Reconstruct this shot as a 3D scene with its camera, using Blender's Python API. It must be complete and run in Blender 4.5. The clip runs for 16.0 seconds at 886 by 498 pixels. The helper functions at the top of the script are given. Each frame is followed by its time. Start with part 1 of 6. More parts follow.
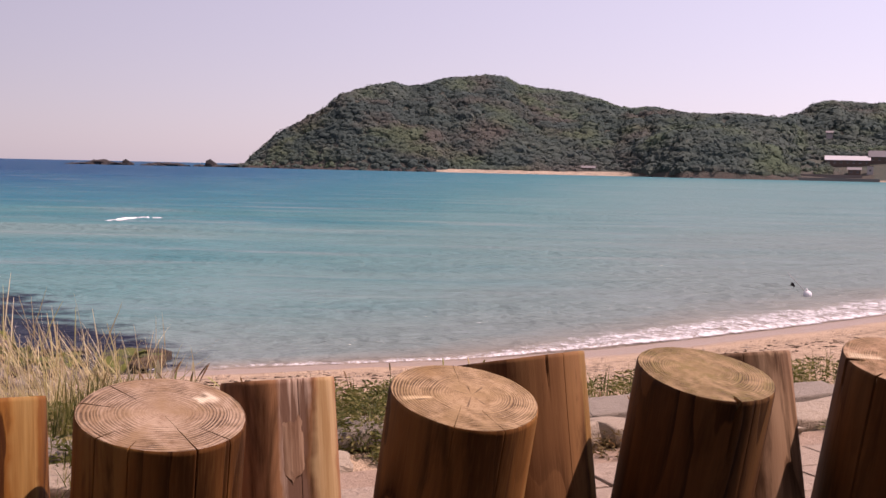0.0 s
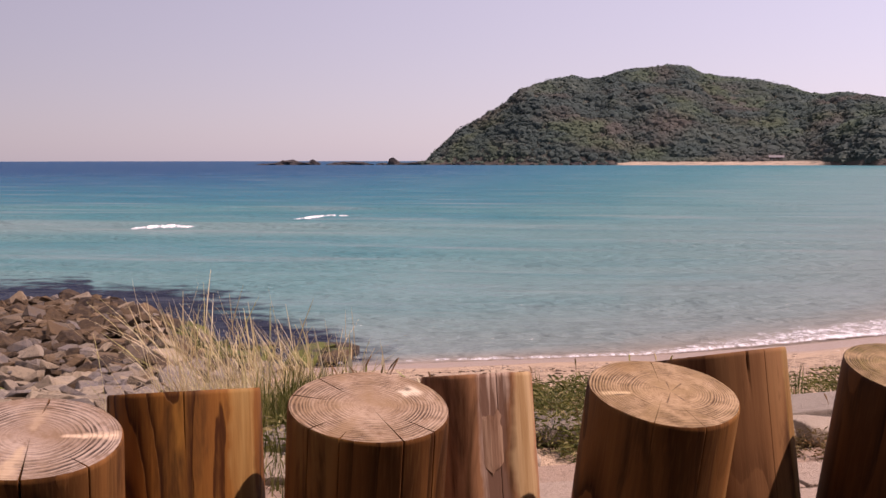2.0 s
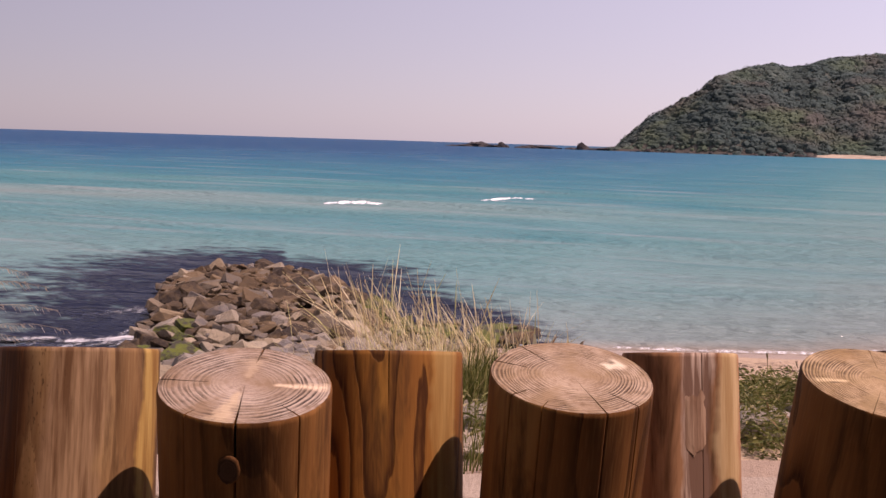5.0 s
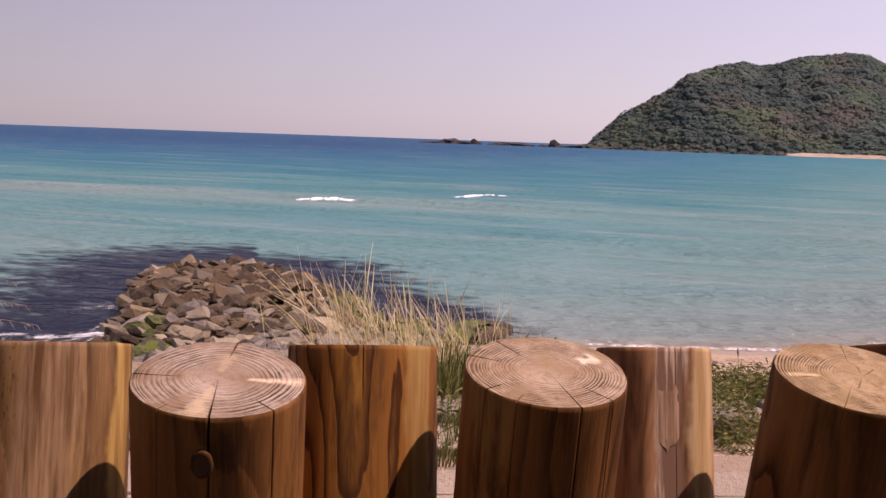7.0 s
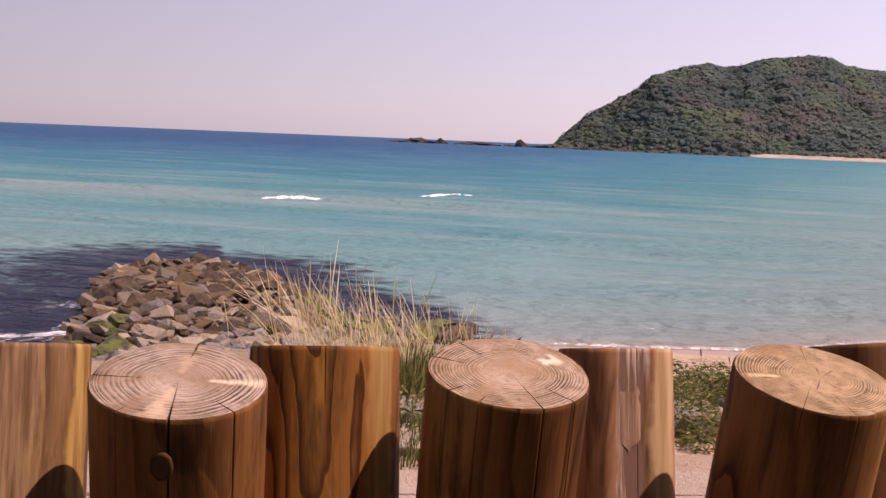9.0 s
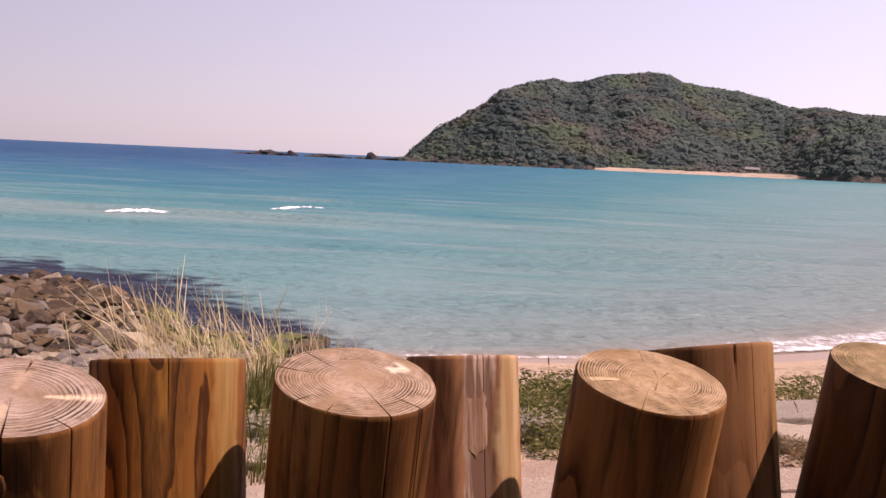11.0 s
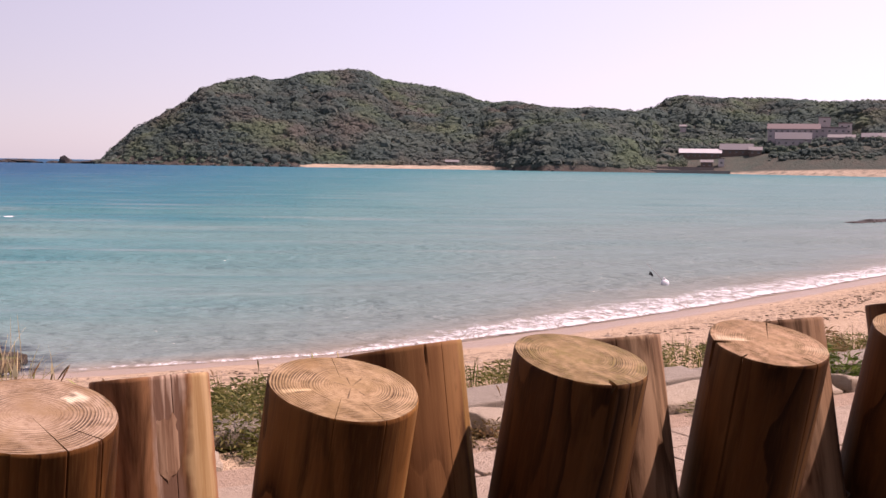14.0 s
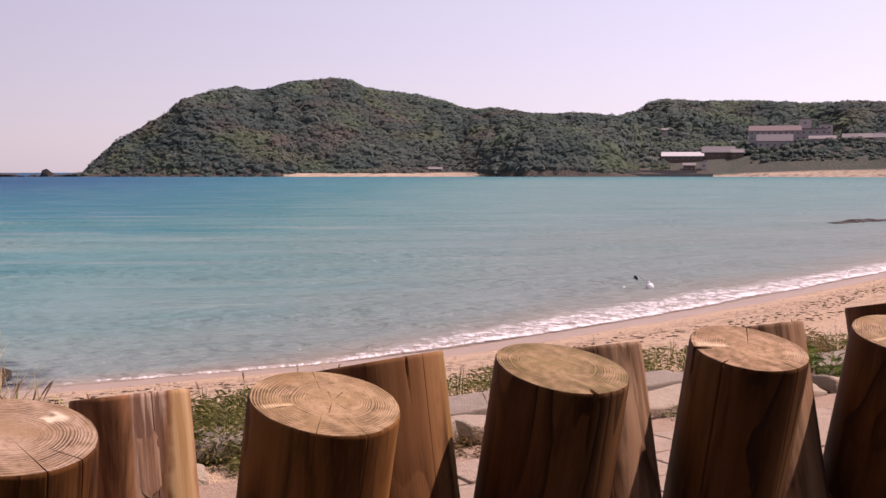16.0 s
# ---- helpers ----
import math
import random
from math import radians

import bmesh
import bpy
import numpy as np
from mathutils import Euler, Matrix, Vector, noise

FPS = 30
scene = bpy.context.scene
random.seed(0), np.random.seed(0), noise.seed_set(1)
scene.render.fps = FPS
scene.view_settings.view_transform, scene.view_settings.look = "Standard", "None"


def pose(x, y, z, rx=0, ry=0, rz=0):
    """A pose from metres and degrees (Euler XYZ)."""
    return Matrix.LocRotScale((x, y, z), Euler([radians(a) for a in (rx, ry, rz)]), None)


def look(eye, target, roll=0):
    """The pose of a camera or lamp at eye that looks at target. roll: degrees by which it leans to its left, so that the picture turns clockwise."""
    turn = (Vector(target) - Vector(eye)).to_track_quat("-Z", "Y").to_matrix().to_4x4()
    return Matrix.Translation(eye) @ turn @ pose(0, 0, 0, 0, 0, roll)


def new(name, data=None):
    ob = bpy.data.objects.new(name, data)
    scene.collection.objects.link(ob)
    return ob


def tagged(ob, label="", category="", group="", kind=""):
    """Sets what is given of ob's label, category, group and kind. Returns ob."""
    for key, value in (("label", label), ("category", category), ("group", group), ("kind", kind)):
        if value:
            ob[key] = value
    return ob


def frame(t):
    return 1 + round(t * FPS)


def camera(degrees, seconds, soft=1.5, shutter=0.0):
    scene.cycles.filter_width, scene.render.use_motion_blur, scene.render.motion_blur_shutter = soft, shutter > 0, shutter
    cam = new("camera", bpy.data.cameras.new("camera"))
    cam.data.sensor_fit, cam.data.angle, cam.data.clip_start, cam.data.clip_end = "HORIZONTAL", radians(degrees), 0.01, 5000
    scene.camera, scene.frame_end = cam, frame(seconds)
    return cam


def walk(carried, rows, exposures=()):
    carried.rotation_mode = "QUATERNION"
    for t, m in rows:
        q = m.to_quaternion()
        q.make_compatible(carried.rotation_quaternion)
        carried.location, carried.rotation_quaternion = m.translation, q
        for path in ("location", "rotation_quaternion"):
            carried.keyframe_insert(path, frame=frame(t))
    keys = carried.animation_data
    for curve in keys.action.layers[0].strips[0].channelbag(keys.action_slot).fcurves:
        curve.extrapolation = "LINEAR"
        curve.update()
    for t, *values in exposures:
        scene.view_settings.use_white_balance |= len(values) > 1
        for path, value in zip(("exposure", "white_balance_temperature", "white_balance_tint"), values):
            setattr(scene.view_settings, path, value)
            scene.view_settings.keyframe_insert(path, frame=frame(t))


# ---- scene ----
cam = camera(43.0, 16.0)
LIGHT_STOPS = [(0.0, 0.10), (1.5, 0.06), (3.0, 0.06), (5.5, 0.12), (7.0, 0.10), (8.0, 0.13), (10.3, 0.32), (11.0, 0.32), (11.6, 0.26), (12.5, 0.27), (13.2, 0.30), (14.0, 0.31), (14.6, 0.16), (16.0, 0.12)]
walk(cam, [
    (0, pose(0.000, -0.000, 4.000, 85.83, -1.24, -0.00)),
    (0.3, pose(-0.005, -0.007, 4.001, 85.92, -1.12, 0.94)),
    (0.5, pose(-0.008, -0.012, 4.002, 85.77, -1.59, 2.45)),
    (0.8, pose(-0.010, -0.017, 4.002, 85.40, -0.98, 4.00)),
    (1, pose(-0.011, -0.021, 4.002, 85.65, -0.77, 4.87)),
    (1.3, pose(-0.012, -0.020, 4.004, 85.67, 0.30, 7.21)),
    (1.5, pose(-0.013, -0.020, 4.005, 85.71, 0.31, 7.65)),
    (1.8, pose(-0.016, -0.019, 4.004, 85.30, 0.09, 8.49)),
    (2, pose(-0.018, -0.018, 4.003, 85.48, 0.06, 9.12)),
    (2.2, pose(-0.024, -0.018, 4.001, 85.98, 0.46, 11.96)),
    (2.5, pose(-0.032, -0.019, 3.997, 84.37, 0.23, 16.85)),
    (2.8, pose(-0.040, -0.020, 3.992, 84.60, -0.01, 18.30)),
    (3, pose(-0.045, -0.021, 3.989, 85.12, -0.04, 19.19)),
    (3.2, pose(-0.047, -0.020, 3.987, 84.45, -0.28, 19.61)),
    (5.3, pose(-0.047, -0.016, 3.984, 84.60, -2.29, 18.15)),
    (5.5, pose(-0.047, -0.016, 3.984, 85.20, -2.23, 17.37)),
    (6, pose(-0.048, -0.015, 3.984, 84.77, -1.76, 16.88)),
    (6.5, pose(-0.048, -0.015, 3.983, 84.41, -1.72, 17.01)),
    (7, pose(-0.050, -0.015, 3.981, 84.39, -1.98, 17.28)),
    (7.5, pose(-0.048, -0.016, 3.983, 84.48, -1.88, 17.02)),
    (8, pose(-0.048, -0.016, 3.983, 84.51, -1.92, 16.96)),
    (8.2, pose(-0.048, -0.015, 3.983, 84.52, -2.18, 16.90)),
    (10.3, pose(-0.045, -0.010, 3.982, 84.40, -2.16, 9.99)),
    (10.5, pose(-0.045, -0.009, 3.981, 84.56, -2.36, 9.00)),
    (10.8, pose(-0.043, -0.011, 3.980, 85.11, -2.48, 8.85)),
    (11, pose(-0.041, -0.013, 3.979, 85.37, -2.57, 8.01)),
    (11.2, pose(-0.040, -0.011, 3.978, 85.06, -2.91, 6.76)),
    (11.5, pose(-0.038, -0.009, 3.976, 84.74, -3.12, 4.49)),
    (11.8, pose(-0.036, -0.004, 3.977, 84.32, -3.06, 2.04)),
    (12, pose(-0.035, 0.000, 3.977, 84.38, -3.22, 1.59)),
    (12.2, pose(-0.036, -0.003, 3.975, 84.40, -3.65, 1.30)),
    (12.5, pose(-0.038, -0.007, 3.973, 85.06, -3.62, -0.22)),
    (12.8, pose(-0.034, -0.004, 3.978, 84.81, -2.83, -0.86)),
    (13, pose(-0.031, -0.002, 3.981, 85.59, -2.44, -1.43)),
    (13.2, pose(-0.028, 0.002, 3.983, 85.13, -2.22, -2.09)),
    (13.5, pose(-0.023, 0.009, 3.985, 84.95, -2.02, -3.72)),
    (13.8, pose(-0.018, 0.010, 3.990, 85.35, -1.11, -5.96)),
    (14, pose(-0.014, 0.010, 3.993, 85.68, -0.88, -6.89)),
    (14.5, pose(-0.008, 0.014, 3.996, 85.80, -0.14, -7.49)),
    (15, pose(-0.008, 0.009, 3.997, 85.70, 0.01, -7.47)),
    (15.5, pose(-0.008, 0.011, 3.997, 85.60, -0.00, -7.48)),
    (16, pose(-0.007, 0.008, 3.999, 86.05, 0.05, -7.73)),
], exposures=[(t, e, 6850, 43) for t, e in LIGHT_STOPS])

# ---- light ----
SUN_AZ, SUN_EL = 87.0, 60.5          # degrees clockwise from +y, above the horizon
world = bpy.data.worlds.new("world")
scene.world = world
world.use_nodes = True
sky = world.node_tree.nodes.new("ShaderNodeTexSky")
sky.sky_type = "NISHITA"
sky.sun_disc = False
sky.sun_elevation, sky.sun_rotation = radians(SUN_EL), radians(SUN_AZ)
sky.air_density, sky.dust_density, sky.ozone_density = 1.0, 0.5, 1.5
background = world.node_tree.nodes["Background"]
background.inputs["Strength"].default_value = 0.110
haze = world.node_tree.nodes.new("ShaderNodeMix")          # sea haze thins the blue
haze.data_type = "RGBA"
haze.inputs[0].default_value = 0.66
haze.inputs[7].default_value = (5.28, 5.62, 6.1, 1)
world.node_tree.links.new(sky.outputs["Color"], haze.inputs[6])
glow = world.node_tree.nodes.new("ShaderNodeVectorMath")     # the haze is brighter on the sun's side
glow.operation = "DOT_PRODUCT"
glow.inputs[1].default_value = (math.sin(radians(SUN_AZ)), math.cos(radians(SUN_AZ)), 0)
world.node_tree.links.new(world.node_tree.nodes.new("ShaderNodeTexCoord").outputs["Generated"], glow.inputs[0])
gain = world.node_tree.nodes.new("ShaderNodeMath")
gain.operation = "MULTIPLY_ADD"
gain.inputs[1].default_value, gain.inputs[2].default_value = 0.6, 1.03
world.node_tree.links.new(glow.outputs["Value"], gain.inputs[0])
lit = world.node_tree.nodes.new("ShaderNodeVectorMath")
lit.operation = "SCALE"
world.node_tree.links.new(haze.outputs[2], lit.inputs[0])
world.node_tree.links.new(gain.outputs[0], lit.inputs["Scale"])
world.node_tree.links.new(lit.outputs[0], background.inputs["Color"])
sun = new("sun", bpy.data.lights.new("sun", "SUN"))
sun.data.energy, sun.data.angle, sun.data.color = 4.8, radians(0.6), (1.0, 0.89, 0.745)
sun_way = Vector((math.sin(radians(SUN_AZ)) * math.cos(radians(SUN_EL)),
                  math.cos(radians(SUN_AZ)) * math.cos(radians(SUN_EL)), math.sin(radians(SUN_EL))))
sun.matrix_world = look(sun_way * 60, (0, 0, 0))


# ---- node helpers ----
class Nodes:
    """A thin layer over a material's node tree."""

    def __init__(self, name, roughness=0.7, specular=0.4):
        self.mat = bpy.data.materials.new(name)
        self.mat.use_nodes = True
        self.tree = self.mat.node_tree
        self.bsdf = self.tree.nodes["Principled BSDF"]
        self.bsdf.inputs["Roughness"].default_value = roughness
        self.bsdf.inputs["Specular IOR Level"].default_value = specular

    def put(self, socket, value):
        if isinstance(value, bpy.types.NodeSocket):
            self.tree.links.new(value, socket)
        elif value is not None:
            if isinstance(value, tuple) and len(value) == 3 and socket.type == "RGBA":
                value = (*value, 1.0)
            socket.default_value = value

    def node(self, kind, **ins):
        n = self.tree.nodes.new(kind)
        for key, value in ins.items():
            self.put(n.inputs[key.replace("_", " ")], value)
        return n

    def coord(self, which="Object", scale=(1, 1, 1)):
        c = self.tree.nodes.new("ShaderNodeTexCoord").outputs[which]
        return self.stretch(c, scale)

    def world(self, scale=(1, 1, 1)):
        return self.stretch(self.tree.nodes.new("ShaderNodeNewGeometry").outputs["Position"], scale)

    def stretch(self, c, scale):
        if scale == (1, 1, 1):
            return c
        m = self.tree.nodes.new("ShaderNodeMapping")
        self.tree.links.new(c, m.inputs["Vector"])
        m.inputs["Scale"].default_value = scale
        return m.outputs["Vector"]

    def noise(self, vec, scale, detail=4.0, rough=0.55, warp=0.0):
        n = self.node("ShaderNodeTexNoise", Vector=vec, Scale=scale, Detail=detail, Roughness=rough, Distortion=warp)
        return n.outputs["Fac"]

    def cells(self, vec, scale, feature="F1", out="Distance", randomness=1.0):
        n = self.node("ShaderNodeTexVoronoi", Vector=vec, Scale=scale, Randomness=randomness)
        n.feature = feature
        return n.outputs[out]

    def ramp(self, fac, stops):
        n = self.node("ShaderNodeValToRGB", Fac=fac)
        e = n.color_ramp.elements
        while len(e) < len(stops):
            e.new(0.5)
        for item, (at, colour) in zip(e, stops):
            if not isinstance(colour, tuple):
                colour = (colour, colour, colour)
            item.position, item.color = at, (*colour, 1)
        return n.outputs["Color"]

    def mix(self, fac, a, b, mode="MIX"):
        n = self.tree.nodes.new("ShaderNodeMix")
        n.data_type, n.blend_type = "RGBA", mode
        self.put(n.inputs[0], fac)
        self.put(n.inputs[6], a)
        self.put(n.inputs[7], b)
        return n.outputs[2]

    def math(self, op, a, b=None, c=None):
        n = self.tree.nodes.new("ShaderNodeMath")
        n.operation = op
        for socket, value in zip(n.inputs, (a, b, c)):
            self.put(socket, value)
        return n.outputs[0]

    def xyz(self, vec):
        return self.node("ShaderNodeSeparateXYZ", Vector=vec).outputs

    def join(self, x, y, z):
        return self.node("ShaderNodeCombineXYZ", X=x, Y=y, Z=z).outputs[0]

    def attr(self, name, out="Fac"):
        n = self.tree.nodes.new("ShaderNodeAttribute")
        n.attribute_name = name
        return n.outputs[out]

    def island(self):
        return self.tree.nodes.new("ShaderNodeNewGeometry").outputs["Random Per Island"]

    def each(self):
        return self.tree.nodes.new("ShaderNodeObjectInfo").outputs["Random"]

    def bump(self, height, strength=0.5, distance=0.01, normal=None):
        n = self.node("ShaderNodeBump", Height=height, Strength=strength, Distance=distance)
        if normal is not None:
            self.tree.links.new(normal, n.inputs["Normal"])
        return n.outputs["Normal"]

    def done(self, colour=None, rough=None, normal=None, alpha=None):
        self.put(self.bsdf.inputs["Base Color"], colour)
        self.put(self.bsdf.inputs["Roughness"], rough)
        if normal is not None:
            self.put(self.bsdf.inputs["Normal"], normal)
        self.put(self.bsdf.inputs["Alpha"], alpha)
        return self.mat


# ---- mesh helpers ----
def mesh_object(name, verts, faces, mats, parent=None, smooth=True, slots=None):
    me = bpy.data.meshes.new(name)
    me.from_pydata([tuple(v) for v in verts], [], [tuple(int(i) for i in q) for q in faces])
    for m in (mats if isinstance(mats, (list, tuple)) else [mats]):
        me.materials.append(m)
    if slots is not None:
        me.polygons.foreach_set("material_index", np.asarray(slots, dtype=np.int32))
    me.polygons.foreach_set("use_smooth", np.full(len(me.polygons), smooth))
    me.update()
    ob = new(name, me)
    if parent is not None:
        ob.parent = parent
    return ob


def part(name, bm, material, parent, label="", smooth=False):
    me = bpy.data.meshes.new(name)
    bm.to_mesh(me)
    bm.free()
    me.materials.append(material)
    me.polygons.foreach_set("use_smooth", np.full(len(me.polygons), smooth))
    ob = new(name, me)
    ob.parent = parent
    return tagged(ob, label)


def thing(name, place, label, category, group="", kind="", turn=0.0):
    ob = new(name)
    ob.empty_display_size = 0.1
    ob.matrix_basis = pose(*place, 0, 0, turn)
    return tagged(ob, label, category, group, kind)


def box(bm, x0, y0, z0, x1, y1, z1, bevel=0.0):
    r = bmesh.ops.create_cube(bm, size=1.0)
    for v in r["verts"]:
        v.co = Vector(((x0 + x1) / 2 + v.co.x * (x1 - x0), (y0 + y1) / 2 + v.co.y * (y1 - y0),
                       (z0 + z1) / 2 + v.co.z * (z1 - z0)))
    if bevel:
        es = list({e for v in r["verts"] for e in v.link_edges})
        bmesh.ops.bevel(bm, geom=es, offset=bevel, segments=2, affect="EDGES", profile=0.6)


def np_noise(x, y, scale, seed=0, octaves=3):
    """Smooth value noise on numpy arrays, about -1 to 1."""
    total, amp, norm = 0.0, 1.0, 0.0
    for k in range(octaves):
        u, v = x / scale * 2 ** k + 17.3 * seed + 5.1 * k, y / scale * 2 ** k - 9.7 * seed + 3.3 * k
        i, j = np.floor(u), np.floor(v)
        a, b = u - i, v - j
        a, b = a * a * (3 - 2 * a), b * b * (3 - 2 * b)

        def h(p, q):
            s = np.sin(p * 127.1 + q * 311.7 + seed * 74.7) * 43758.5453
            return (s - np.floor(s)) * 2 - 1
        total = total + amp * ((h(i, j) * (1 - a) + h(i + 1, j) * a) * (1 - b) + (h(i, j + 1) * (1 - a) + h(i + 1, j + 1) * a) * b)
        norm += amp
        amp *= 0.5
    return total / norm


def lump(seed, detail=2, rough=0.25, freq=1.6):
    """Unit boulder or crown: vertices and triangles of a noisy ball."""
    bm = bmesh.new()
    bmesh.ops.create_icosphere(bm, subdivisions=detail, radius=1.0)
    off = Vector((seed * 3.7, seed * 1.3, -seed * 2.1))
    vs = np.array([tuple(v.co * (1 + rough * noise.fractal(v.co * freq + off, 1.0, 2.0, 3))) for v in bm.verts])
    fs = np.array([[v.index for v in q.verts] for q in bm.faces])
    bm.free()
    return vs, fs


def scatter_mesh(name, shapes, places, mats, slots=None, smooth=True):
    """Joins many scaled, turned copies of unit shapes into one mesh. places: (shape, x, y, z, sx, sy, sz, turn, tilt)."""
    vs, fs, ms, base = [], [], [], 0
    for n, (k, x, y, z, sx, sy, sz, turn, tilt) in enumerate(places):
        v, q = shapes[k]
        v = v * (sx, sy, sz)
        ca, sa, cb, sb = math.cos(tilt), math.sin(tilt), math.cos(turn), math.sin(turn)
        yy, zz = v[:, 1] * ca - v[:, 2] * sa, v[:, 1] * sa + v[:, 2] * ca
        v = np.stack([v[:, 0] * cb - yy * sb + x, v[:, 0] * sb + yy * cb + y, zz + z], 1)
        vs.append(v)
        fs.append(q + base)
        base += len(v)
        ms.append(np.full(len(q), slots[n] if slots is not None else 0))
    return fast_mesh(name, np.concatenate(vs), np.concatenate(fs), mats, np.concatenate(ms), smooth)


def fast_mesh(name, verts, faces, mats, slots=None, smooth=True):
    me = bpy.data.meshes.new(name)
    nv, nf, k = len(verts), len(faces), faces.shape[1]
    me.vertices.add(nv)
    me.vertices.foreach_set("co", np.asarray(verts, dtype=np.float32).ravel())
    me.loops.add(nf * k)
    me.loops.foreach_set("vertex_index", np.asarray(faces, dtype=np.int32).ravel())
    me.polygons.add(nf)
    me.polygons.foreach_set("loop_start", np.arange(nf, dtype=np.int32) * k)
    me.polygons.foreach_set("use_smooth", np.full(nf, smooth))
    for m in (mats if isinstance(mats, (list, tuple)) else [mats]):
        me.materials.append(m)
    if slots is not None:
        me.polygons.foreach_set("material_index", np.asarray(slots, dtype=np.int32))
    me.update(calc_edges=True)
    return new(name, me)


def set_attr(ob, name, values):
    a = ob.data.attributes.new(name, "FLOAT", "POINT")
    a.data.foreach_set("value", np.asarray(values, dtype=np.float32).ravel())


# ---- the lie of the land ----
FENCE_O = np.array((0.033, 1.327))
FENCE_U = np.array((0.9236, 0.3834))      # along the fence
FENCE_V = np.array((-0.3834, 0.9236))     # away from the promenade, to the sea
PROM_Z = 2.75
SHORE_X = [-5000, -60, -22, -14, -10, -8.4, -7, -4.4, -2.4, 0.3, 3.6, 8.7, 13.4, 18.4, 23.3, 60, 200, 420]
SHORE_Y = [30, 22, 16, 14.4, 14.6, 17.6, 20.3, 21.4, 22.2, 23.1, 24.9, 28.8, 32.7, 37.2, 41.6, 76, 230, 560]


def shore_dist(x, y):
    """Metres inland of the waterline (below zero: out in the water), near enough."""
    return (np.interp(x, SHORE_X, SHORE_Y) - y) * np.where(x > 0, 0.78, 0.93)


def fence_uv(x, y):
    dx, dy = x - FENCE_O[0], y - FENCE_O[1]
    return dx * FENCE_U[0] + dy * FENCE_U[1], dx * FENCE_V[0] + dy * FENCE_V[1]


def land_z(x, y):
    s = shore_dist(x, y)
    beach = np.where(s > 0, 0.135 * s, np.maximum(0.06 * s, -5.0))
    beach = beach + 0.03 * np_noise(x, y, 1.3, 3) * np.clip(s / 2, 0, 1) + 0.03 * np_noise(x, y, 0.5, 5) * np.clip(s / 3, 0, 1)
    u, v = fence_uv(x, y)
    k = np.clip((5.6 - v) / 0.9, 0, 1)
    k = k * k * (3 - 2 * k)
    beach = np.minimum(beach, 2.2 + 0.02 * np.clip(s - 16, 0, 40))
    return beach * (1 - k) + (PROM_Z - 0.05) * k


# ---- materials: ground and water ----
def make_sand():
    n = Nodes("sand", 0.9, 0.2)
    w = n.world()
    s = n.attr("inland")
    big = n.noise(w, 0.7, 4)
    fine = n.noise(w, 60.0, 3)
    dry = n.mix(big, (0.47, 0.335, 0.215), (0.58, 0.44, 0.305))
    dry = n.mix(n.math("MULTIPLY", fine, 0.35), dry, (0.40, 0.29, 0.20))
    wrack = n.ramp(n.noise(n.world((0.9, 0.9, 1)), 5.0, 6, 0.7), [(0.50, 0.0), (0.57, 1.0)])
    band = n.ramp(n.math("ADD", n.math("MULTIPLY", s, 0.1), n.math("MULTIPLY", big, 0.12)),
                  [(0.30, 0.0), (0.36, 0.9), (0.62, 0.5), (0.8, 0.0)])
    dry = n.mix(n.math("MULTIPLY", n.math("MULTIPLY", wrack, band), 0.75), dry, (0.12, 0.08, 0.055))
    wet = n.ramp(n.math("ADD", n.math("MULTIPLY", s, 0.1), n.math("MULTIPLY", big, 0.06)), [(0.17, 1.0), (0.24, 0.0)])
    colour = n.mix(wet, dry, (0.30, 0.22, 0.16))
    rough = n.ramp(wet, [(0.0, 0.95), (1.0, 0.38)])
    h = n.math("ADD", n.noise(w, 3.0, 6, 0.7), n.math("MULTIPLY", fine, 0.2))
    return n.done(colour, rough, n.bump(h, 1.0, n.ramp(wet, [(0.0, 0.16), (1.0, 0.02)])))


